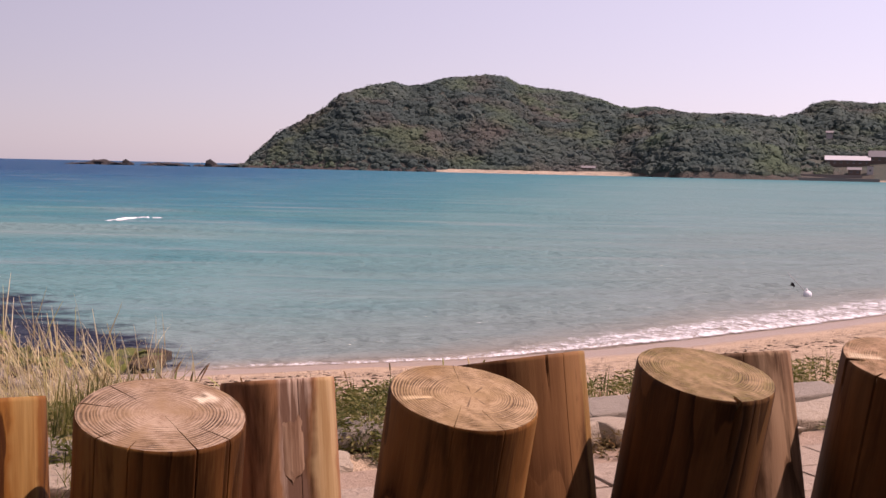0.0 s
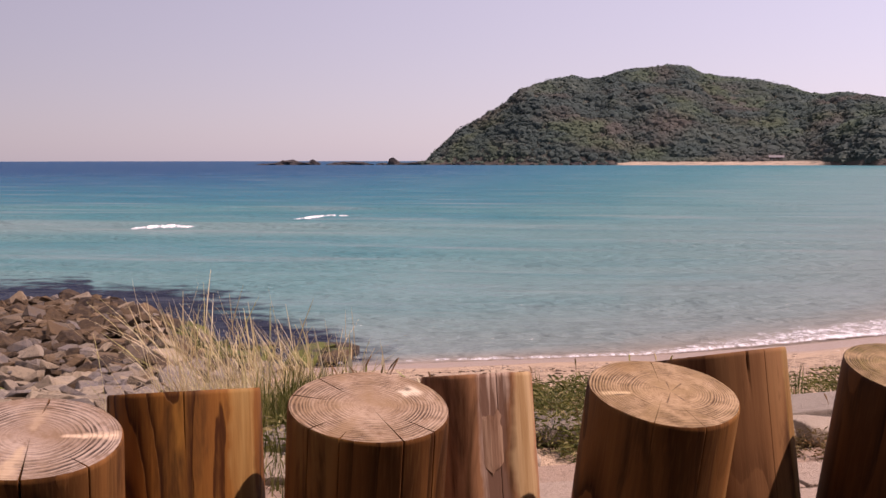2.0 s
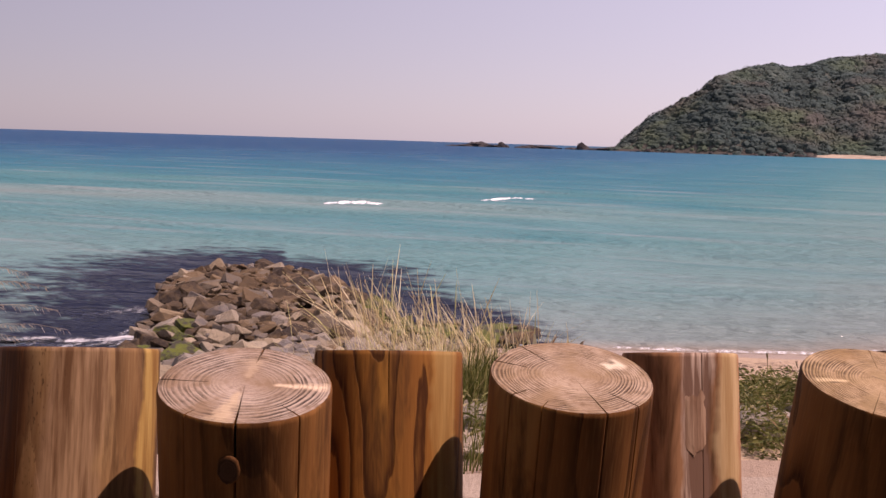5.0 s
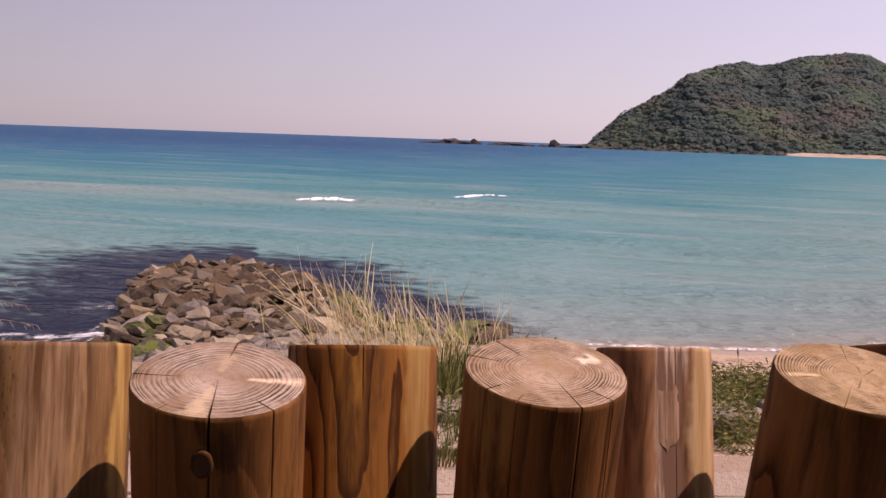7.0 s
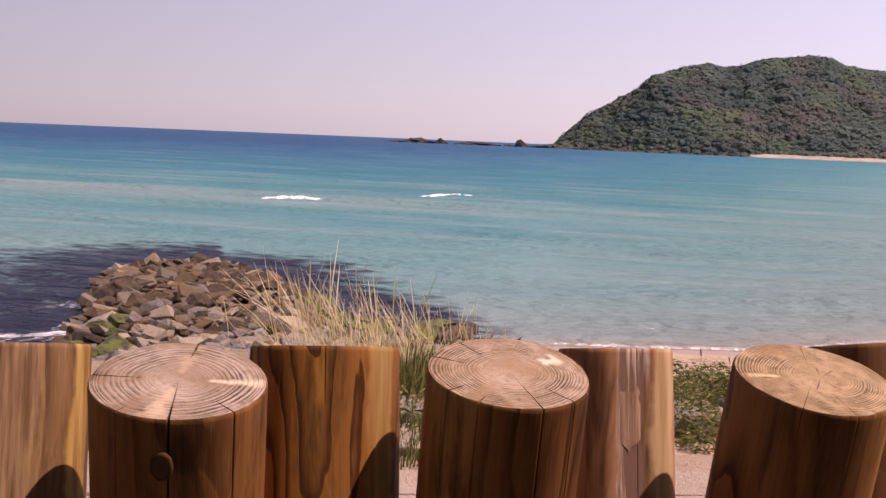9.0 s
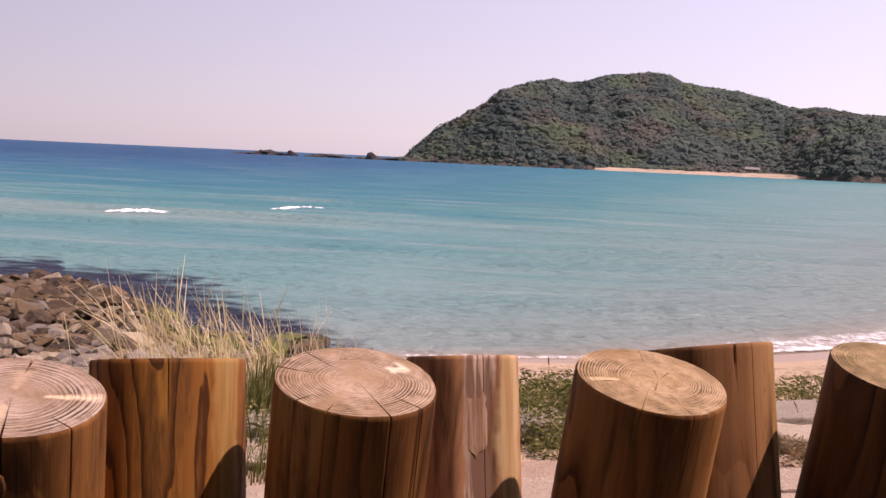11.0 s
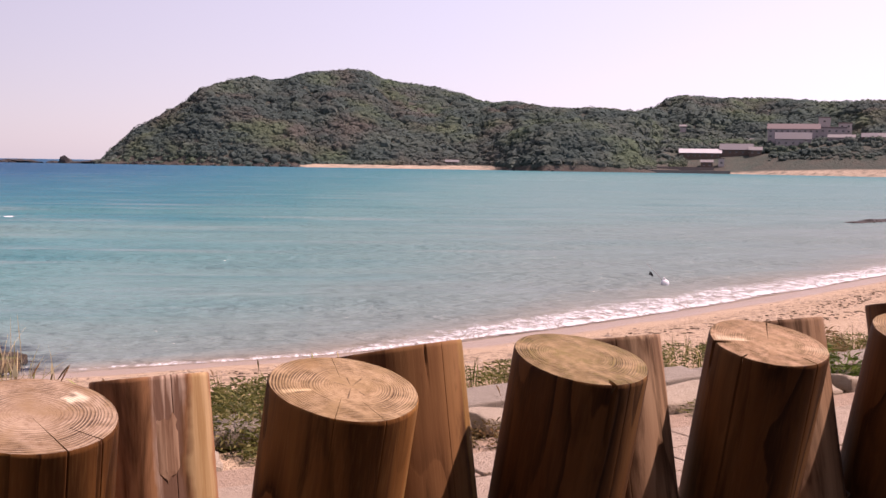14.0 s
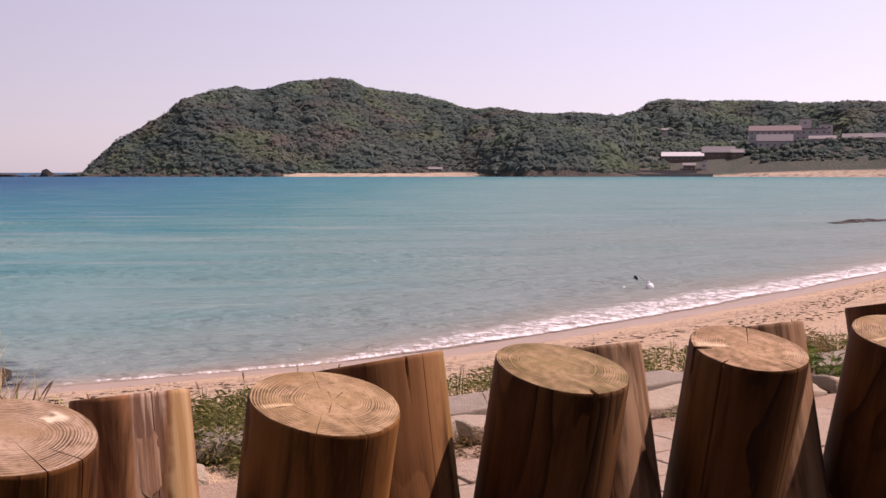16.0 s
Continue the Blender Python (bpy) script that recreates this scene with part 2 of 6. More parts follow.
def make_water():
    n = Nodes("sea_water", 0.12, 0.20)
    n.bsdf.inputs["IOR"].default_value = 1.33
    depth = n.attr("depth")
    w = n.world()
    patch = n.noise(n.world((0.06, 0.20, 1)), 1.0, 5, 0.62)
    d = n.math("ADD", depth, n.math("MULTIPLY", n.math("SUBTRACT", patch, 0.5), n.math("MULTIPLY", depth, 1.0)))
    colour = n.ramp(n.math("DIVIDE", d, 10.0), [
        (0.0, (0.26, 0.21, 0.165)), (0.006, (0.160, 0.205, 0.195)), (0.040, (0.124, 0.210, 0.206)), (0.11, (0.088, 0.198, 0.200)), (0.18, (0.038, 0.156, 0.176)),
        (0.30, (0.017, 0.124, 0.170)), (0.55, (0.009, 0.078, 0.155)), (1.0, (0.009, 0.050, 0.128))])
    # dark wave lines of the swell, painted into the body colour
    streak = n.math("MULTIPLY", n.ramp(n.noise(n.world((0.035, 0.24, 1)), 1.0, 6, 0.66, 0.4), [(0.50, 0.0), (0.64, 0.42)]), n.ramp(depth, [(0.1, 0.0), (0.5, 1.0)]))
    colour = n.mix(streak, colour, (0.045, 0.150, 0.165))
    pale = n.math("MULTIPLY", n.ramp(n.noise(n.world((0.028, 0.18, 1)), 1.7, 4, 0.6, 0.3), [(0.55, 0.0), (0.68, 0.30)]), n.ramp(depth, [(0.1, 0.0), (0.5, 1.0)]))
    colour = n.mix(pale, colour, (0.26, 0.27, 0.27))
    weed = n.attr("weed")
    weedy = n.ramp(n.math("ADD", weed, n.math("MULTIPLY", n.math("SUBTRACT", n.noise(n.world((1.0, 1.4, 1)), 1.1, 5, 0.62), 0.5), 1.7)),
                   [(0.24, 0.0), (0.66, 1.0)])
    colour = n.mix(n.math("MULTIPLY", weedy, 0.97), colour, (0.009, 0.011, 0.028))
    far = n.attr("far")
    gust = n.ramp(n.noise(n.world((0.06, 0.15, 1)), 1.0, 4, 0.6, 0.5), [(0.40, 0.40), (0.60, 2.0)])
    ripple = n.math("MULTIPLY", n.noise(n.world((0.9, 1.25, 1)), 1.6, 4, 0.50, 0.15), gust)
    swell = n.noise(n.world((0.15, 0.40, 1)), 1.0, 4, 0.55, 0.6)
    h = n.math("ADD", n.math("MULTIPLY", ripple, 0.32), n.math("MULTIPLY", swell, 1.15))
    normal = n.bump(h, 1.0, 1.0)
    rough = n.ramp(far, [(0.0, 0.10), (0.35, 0.22), (1.0, 0.36)])
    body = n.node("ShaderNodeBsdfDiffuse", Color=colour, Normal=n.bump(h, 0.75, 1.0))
    gloss = n.node("ShaderNodeBsdfGlossy", Roughness=rough, Normal=normal)
    sheen = n.math("MULTIPLY", n.node("ShaderNodeFresnel", IOR=1.33, Normal=normal).outputs[0], n.ramp(far, [(0.0, 0.44), (0.3, 0.36), (1.0, 0.20)]))
    both = n.tree.nodes.new("ShaderNodeMixShader")
    n.put(both.inputs[0], sheen)
    n.tree.links.new(body.outputs[0], both.inputs[1])
    n.tree.links.new(gloss.outputs[0], both.inputs[2])
    n.tree.links.new(both.outputs[0], n.tree.nodes["Material Output"].inputs["Surface"])
    return n.mat


SAND, WATER = make_sand(), make_water()


def bar_depth(x, y):
    """Depth of the bay: shelving sand, two bars, the deep outside the bay."""
    s = -shore_dist(x, y)
    base = np.clip(s, 0, None) * 0.045
    base = 2.6 * (1 - np.exp(-base / 2.6 * 1.1))
    r = np.hypot(x, y)
    left = 1 / (1 + np.exp((x / np.maximum(y, 1) + 0.12) * 14))
    bars = np.exp(-((y - 66 - 0.10 * x + 3 * np_noise(x, y, 40, 2)) / 7.5) ** 2) * 1.0 + np.exp(-((y - 92 - 0.1 * x) / 9.0) ** 2) * 0.55
    base = base - left * bars * 1.15 - (1 - left) * 0.25 * bars
    grey = np.clip(x / np.maximum(y, 1) * 3 + 0.35, 0, 1) * np.clip(1 - (r - 450) / 700, 0, 1)
    base = base * (1 - 0.68 * grey) * (1 + 0.3 * left)
    out = np.clip((r - 95) / 330, 0, 1) ** 1.2 * 1 / (1 + np.exp((x / np.maximum(y, 1) + 0.22) * 15))
    return np.maximum(base, 0.0) + 6.5 * out + 0.5 * np.clip((r - 130) / 300, 0, 1) * (1 - grey)


def build_ground_and_sea():
    def axis(parts):
        return np.unique(np.concatenate([np.linspace(*p) for p in parts]))
    xs = axis([(-5200, -400, 9), (-400, -60, 18), (-60, -16, 45), (-16, 26, 190), (26, 60, 60), (60, 400, 50), (400, 5200, 9)])
    ys = axis([(-5200, -60, 8), (-60, 2, 32), (2, 46, 200), (46, 100, 50), (100, 600, 30), (600, 5200, 10)])
    X, Y = np.meshgrid(xs, ys)
    Z = land_z(X, Y)
    nx, ny = len(xs), len(ys)
    i = np.arange(nx * ny).reshape(ny, nx)
    q = np.stack([i[:-1, :-1], i[:-1, 1:], i[1:, 1:], i[1:, :-1]], -1).reshape(-1, 4)
    ground = fast_mesh("ground", np.stack([X, Y, Z], -1).reshape(-1, 3), q, SAND)
    set_attr(ground, "inland", shore_dist(X, Y))
    tagged(ground, "pale beige sand beach sloping to the sea, wet at the waterline", "beach", kind="structure")

    az = np.radians(np.linspace(-82, 82, 420))
    rr = np.concatenate([np.linspace(9, 60, 170), np.linspace(60.4, 110, 120), np.geomspace(112, 4850, 170)])
    A, Rr = np.meshgrid(az, rr)
    X, Y = np.sin(A) * Rr, np.cos(A) * Rr
    s = -shore_dist(X, Y)
    amp = 0.05 * np.clip(s / 4, 0, 1) * np.clip(1 - Rr / 400, 0, 1)
    Z = amp * (np_noise(X * 0.35, Y, 3.2, 11, 3) + 0.6 * np.sin(Y * 0.55 + 0.8 * np_noise(X, Y, 18, 4) * 2))
    # long low swells over the bar
    lee = 1 / (1 + np.exp((X / np.maximum(Y, 1) + 0.17) * 26))
    for yc, high in ((67.0, 0.26), (76.5, 0.20), (93.0, 0.20), (57.0, 0.10)):
        Z = Z + lee * high * np.exp(-((Y - yc - 0.08 * X + 1.2 * np_noise(X, Y, 30, 21, 2)) / 1.3) ** 2)
    i = np.arange(A.size).reshape(A.shape)
    q = np.stack([i[:-1, :-1], i[1:, :-1], i[1:, 1:], i[:-1, 1:]], -1).reshape(-1, 4)[:, ::-1]
    sea = fast_mesh("water", np.stack([X, Y, Z], -1).reshape(-1, 3), q, WATER)
    set_attr(sea, "depth", bar_depth(X, Y))
    set_attr(sea, "far", np.clip(Rr / 500, 0, 1))
    # weed beds round the groyne
    ax, ay = np.array((-7.5, 15.0)), np.array((-14.3, 28.4))
    d = ay - ax
    t = np.clip(((X - ax[0]) * d[0] + (Y - ax[1]) * d[1]) / (d @ d), 0, 1.08)
    gap = np.hypot(X - ax[0] - t * d[0], Y - ax[1] - t * d[1])
    right = ((X - ax[0]) * d[1] - (Y - ax[1]) * d[0]) > 0
    bed = np.exp(-(((X + 8.3) * 0.77 + (Y - 24.6) * 0.64) / 1.5) ** 2 - (((X + 8.3) * 0.64 - (Y - 24.6) * 0.77) / 4.6) ** 2)
    set_attr(sea, "weed", np.maximum(np.clip(1.36 - gap / np.where(right, 4.4, 7.4), 0, 1), 1.1 * bed) * np.clip((s + 2.0) / 2, 0, 1))
    tagged(sea, "clear turquoise sea water with small ripples over pale sand", "sea", kind="structure")


build_ground_and_sea()
LOOK_X, LOOK_Y = np.arange(-20, 40, 0.2), np.arange(0, 50, 0.2)
LOOK_Z = land_z(*np.meshgrid(LOOK_X, LOOK_Y))


def ground_at(x, y):
    """Height of the ground at one place, from a grid."""
    i, j = (x + 20) / 0.2, y / 0.2
    i0, j0 = min(max(int(i), 0), len(LOOK_X) - 2), min(max(int(j), 0), len(LOOK_Y) - 2)
    a, b = i - i0, j - j0
    return float((LOOK_Z[j0, i0] * (1 - a) + LOOK_Z[j0, i0 + 1] * a) * (1 - b) + (LOOK_Z[j0 + 1, i0] * (1 - a) + LOOK_Z[j0 + 1, i0 + 1] * a) * b)


# ---- the wooded headland over the bay ----
RIDGE_AZ = [-10.14, -9.61, -8.94, -8.00, -6.78, -5.83, -5.00, -3.91, -2.66, -1.97, -0.86, -0.01, 1.11, 2.24, 2.95, 3.66, 4.80, 6.22, 7.94, 8.80, 10.51, 12.50, 14.76, 16.45, 17.56, 18.24, 18.93, 20.57, 22.72, 25.60, 28.14, 42.0]
RIDGE_EL = [-0.10, 0.28, 0.86, 1.69, 2.39, 2.96, 3.63, 4.01, 4.25, 4.10, 4.19, 4.51, 4.61, 4.73, 4.66, 4.30, 4.11, 3.95, 3.56, 3.19, 3.22, 2.93, 2.98, 2.75, 2.97, 3.46, 3.57, 3.44, 3.47, 3.26, 3.32, 2.40]


def far_shore(az):
    return np.interp(az, [-12, -10, -5, 0, 9.0, 12, 16.5, 19, 22, 28.7, 40, 50], [960, 940, 885, 872, 862, 822, 830, 850, 840, 766, 560, 400])


def foreshore(az):
    return np.interp(az, [-12, -0.6, 0.3, 8.4, 10.6, 16.3, 18.0, 45], [2, 2, 24, 26, 5, 6, 120, 150])


def hill_z(az, r):
    ds, fl = far_shore(az), foreshore(az)
    rise = np.interp(az, [-11, -9, -6, 0, 9, 17, 20, 40], [30, 70, 130, 210, 260, 260, 230, 230])
    top = ds + fl + rise
    H = np.maximum(np.tan(np.radians(np.interp(az, RIDGE_AZ, RIDGE_EL))) * top + 4 - 2.2, 0.5) * np.clip((az + 10.6) / 0.7, 0, 1)
    t = (r - ds - fl) / rise
    g = np.where(t < 1, np.sin(np.clip(t, 0, 1) * np.pi / 2) ** 0.9, np.clip(1 - 0.35 * (t - 1), 0, 1))
    x, y = np.sin(np.radians(az)) * r, np.cos(np.radians(az)) * r
    z = H * g
    # a spur of low scrub in front, and folds in the slope
    spur = np.exp(-((az - 13.2) / 3.3) ** 2) * np.exp(-((r - ds - 42) / 34) ** 2) * 15.5
    spur2 = np.exp(-((az - 20.5) / 2.2) ** 2) * np.exp(-((r - ds - 190) / 60) ** 2) * 9
    fold = (np_noise(x, y, 75, 8, 2) * 11 + np_noise(x, y, 26, 14, 2) * 5.0) * np.clip(t * 2, 0, 1) * np.clip((1.0 - t) * 2.0, 0, 1) * np.clip((az + 9.5) / 5, 0.0, 1)
    gully = np_noise(az + 2.4 * t, 0 * az, 2.3, 31, 3) * 13 * np.clip(t * 2.5, 0, 1) * np.clip((1.05 - t) * 2.5, 0, 1) * np.clip((az + 9.0) / 4, 0, 1)
    fold = fold + gully
    fore = np.clip((r - ds) / np.maximum(fl, 1), 0, 1) * np.interp(fl, [2, 25, 120], [1.5, 3.0, 9.0])
    town = np.clip((az - 16.8) / 1.2, 0, 1)
    D = r - ds
    bank = 2.0 + 12.5 * np.clip((D - 13) / 40, 0, 1) + 10.0 * np.clip((D - 62) / 50, 0, 1)
    fore = fore * (1 - town) + bank * np.clip(D / 6, 0, 1) * town
    z = np.maximum(np.maximum(z + fold, 0), fore * np.where(t < 1.5, 1, 0)) + spur + spur2 * 0.3
    skyline = np.tan(np.radians(np.interp(az, RIDGE_AZ, RIDGE_EL))) * r + 4 - 4.4
    z = np.where(r < ds + fl + 4, z, np.minimum(z, np.maximum(skyline, 0.4)))
    return np.where(r < ds, (r - ds) * 0.08, z + 0.3)


def make_scrub():
    n = Nodes("hill_soil", 0.95, 0.1)
    w = n.world()
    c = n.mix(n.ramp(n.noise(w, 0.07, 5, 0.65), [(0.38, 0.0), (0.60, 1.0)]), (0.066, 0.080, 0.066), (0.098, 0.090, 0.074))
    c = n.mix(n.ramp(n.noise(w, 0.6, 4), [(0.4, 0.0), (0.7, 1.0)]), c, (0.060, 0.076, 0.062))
    beach = n.math("MULTIPLY", n.attr("strand"), n.ramp(n.noise(n.world((0.10, 0.22, 0.3)), 1.0, 4, 0.65), [(0.34, 0.35), (0.52, 1.0)]))
    c = n.mix(beach, c, n.mix(n.noise(w, 0.2, 3), (0.33, 0.26, 0.19), (0.46, 0.37, 0.28)))
    rock = n.attr("rock")
    c = n.mix(n.math("MULTIPLY", rock, n.ramp(n.noise(w, 0.25, 5), [(0.35, 0.5), (0.6, 1.0)])), c, (0.075, 0.060, 0.052))
    return n.done(c, None, n.bump(n.noise(w, 0.5, 5), 0.8, 1.5))


def make_crowns():
    n = Nodes("tree_crowns", 0.85, 0.15)
    w = n.world()
    r = n.ramp(n.math("ADD", n.math("MULTIPLY", n.noise(n.world((0.173, 0.179, 0.231)), 1.0, 2, 0.5), 0.75), n.math("MULTIPLY", n.island(), 0.16)), [(0.26, 0.0), (0.66, 1.0)])
    # greens lifted and turned blue-grey to stand in for distance haze
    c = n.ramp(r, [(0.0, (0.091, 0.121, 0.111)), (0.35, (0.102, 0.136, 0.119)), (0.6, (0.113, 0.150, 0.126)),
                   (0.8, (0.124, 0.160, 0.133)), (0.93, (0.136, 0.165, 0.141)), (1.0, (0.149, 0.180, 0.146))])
    dry = n.ramp(n.noise(n.world((0.013, 0.013, 0.022)), 1.0, 2, 0.4), [(0.46, 0.0), (0.62, 0.75)])
    c = n.mix(dry, c, (0.150, 0.132, 0.115))
    lush = n.ramp(n.noise(n.world((0.016, 0.016, 0.03)), 1.2, 2, 0.4), [(0.48, 0.0), (0.64, 0.75)])
    c = n.mix(lush, c, (0.135, 0.192, 0.112))
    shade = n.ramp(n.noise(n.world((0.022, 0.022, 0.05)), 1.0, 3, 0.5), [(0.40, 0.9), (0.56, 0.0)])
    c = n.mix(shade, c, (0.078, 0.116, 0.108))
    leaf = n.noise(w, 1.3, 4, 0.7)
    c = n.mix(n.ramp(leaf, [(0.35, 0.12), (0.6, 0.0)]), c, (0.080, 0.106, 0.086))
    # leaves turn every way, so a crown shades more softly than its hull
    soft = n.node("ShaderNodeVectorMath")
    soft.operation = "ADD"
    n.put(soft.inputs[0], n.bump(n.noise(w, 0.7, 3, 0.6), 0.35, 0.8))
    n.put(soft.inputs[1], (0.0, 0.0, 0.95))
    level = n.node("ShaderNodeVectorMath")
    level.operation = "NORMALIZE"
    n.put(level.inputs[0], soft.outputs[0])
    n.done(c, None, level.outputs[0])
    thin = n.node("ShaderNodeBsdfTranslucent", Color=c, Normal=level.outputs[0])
    both = n.tree.nodes.new("ShaderNodeMixShader")
    both.inputs[0].default_value = 0.42
    n.tree.links.new(n.bsdf.outputs[0], both.inputs[1])
    n.tree.links.new(thin.outputs[0], both.inputs[2])
    n.tree.links.new(both.outputs[0], n.tree.nodes["Material Output"].inputs["Surface"])
    return n.mat


def leafy_crown(seed):
    """A tree crown of unit size: a small core and many turned leaf clumps round it."""
    rng = np.random.default_rng(300 + seed)
    vs, fs = lump(seed, 1, 0.3, 1.6)
    vs, fs = [vs * 0.84], [fs]
    base = len(vs[0])
    for k in range(44):
        d = rng.normal(size=3)
        d[2] = abs(d[2]) * 0.9 - 0.15
        d /= np.linalg.norm(d)
        c = d * rng.uniform(0.74, 0.94) * (1 + 0.22 * math.sin(3 * d[0] + seed) * math.cos(2.5 * d[1] - seed))
        side = np.cross(d, rng.normal(size=3))
        side /= np.linalg.norm(side)
        up = np.cross(side, d)
        for a in (0.0, 2.1, 4.2):          # a leafy spray lying on the crown, tipped a little
            w = rng.uniform(0.16, 0.34)
            vs.append((c + side * math.cos(a) * w + up * math.sin(a) * w + d * rng.normal() * 0.035)[None])
        fs.append(np.array([[base, base + 1, base + 2]]))
        base += 3
    return np.concatenate(vs), np.concatenate(fs)


def build_headland():
    az = np.linspace(-11.5, 46, 360)
    dr = np.concatenate([np.linspace(-12, 40, 30), np.linspace(44, 620, 90)])
    A, D = np.meshgrid(az, dr)
    Rr = far_shore(A) + D
    Z = hill_z(A, Rr)
    X, Y = np.sin(np.radians(A)) * Rr, np.cos(np.radians(A)) * Rr
    i = np.arange(A.size).reshape(A.shape)
    q = np.stack([i[:-1, :-1], i[1:, :-1], i[1:, 1:], i[:-1, 1:]], -1).reshape(-1, 4)[:, ::-1]
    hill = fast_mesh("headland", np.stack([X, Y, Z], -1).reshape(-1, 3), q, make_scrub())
    sandy = np.where(((A > -0.3) & (A < 9.6) & (D < 19)) | ((A > 21.0) & (D < 40)), 1.0, 0.0) * np.clip((np.where(A > 20, np.interp(A, [21, 23, 26, 30], [1.2, 3.0, 4.6, 5.6]), 3.4) - Z) / 0.8, 0, 1)
    set_attr(hill, "strand", sandy)
    set_attr(hill, "rock", np.clip(1 - Z / 9, 0, 1) * np.where((A < -0.4) | ((A > 9.6) & (A < 21)), 1.0, 0.0))
    tagged(hill, "wooded rocky headland with a sandy cove beyond the bay", "hill", kind="structure")
    rng = np.random.default_rng(5)
    shapes = [leafy_crown(k) for k in range(12)]
    n = 12500
    a = rng.uniform(-10.2, 31.5, n)
    t = rng.uniform(0, 1, n) ** 1.15
    rise = np.interp(a, [-11, -9, -6, 0, 9, 17, 20, 40], [30, 70, 130, 210, 260, 260, 230, 230])
    r = far_shore(a) + foreshore(a) * 0.93 + t * (rise + 26)
    low = np.clip((3 - a) / 10, 0, 1) * np.clip(1 - t * 1.6, 0, 1)
    s = rng.uniform(1.9, 4.6, n) * (1 - 0.45 * low) * np.where(a > 16, 1.15, 1.0) * np.where(rng.uniform(size=n) < 0.12, 1.2, 1.0)
    z = hill_z(a, r)
    shape = np.where(t < 0.75, rng.integers(0, 7, n), rng.integers(7, 12, n))
    keep = (z > 1.6) & ~((a < -0.4) & (z < 7.5) & (rng.uniform(size=n) < 0.75)) & ~((a > 17.0) & (t < 0.05) & (rng.uniform(size=n) < 0.8))
    # scrub on the spur and along the back of the cove
    m = 900
    a2 = rng.uniform(9.6, 17.5, m)
    r2 = far_shore(a2) + rng.uniform(6, 70, m)
    s2 = rng.uniform(1.5, 3.0, m)
    places = list(zip(shape[keep], (np.sin(np.radians(a)) * r)[keep], (np.cos(np.radians(a)) * r)[keep], (z - s * 0.32)[keep],
                      (s * rng.uniform(1.3, 1.95, n))[keep], (s * rng.uniform(1.3, 1.85, n))[keep], (s * rng.uniform(0.95, 1.36, n))[keep],
                      rng.uniform(0, 6.28, n)[keep], rng.uniform(-0.2, 0.2, n)[keep]))
    places += list(zip(rng.integers(0, 7, m), np.sin(np.radians(a2)) * r2, np.cos(np.radians(a2)) * r2, hill_z(a2, r2), s2 * 1.3, s2 * 1.2, s2 * 0.8, rng.uniform(0, 6, m), np.zeros(m)))
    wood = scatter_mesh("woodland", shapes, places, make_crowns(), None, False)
    tagged(wood, "dense dark green evergreen trees and scrub covering the headland", "trees", kind="stuff")


build_headland()


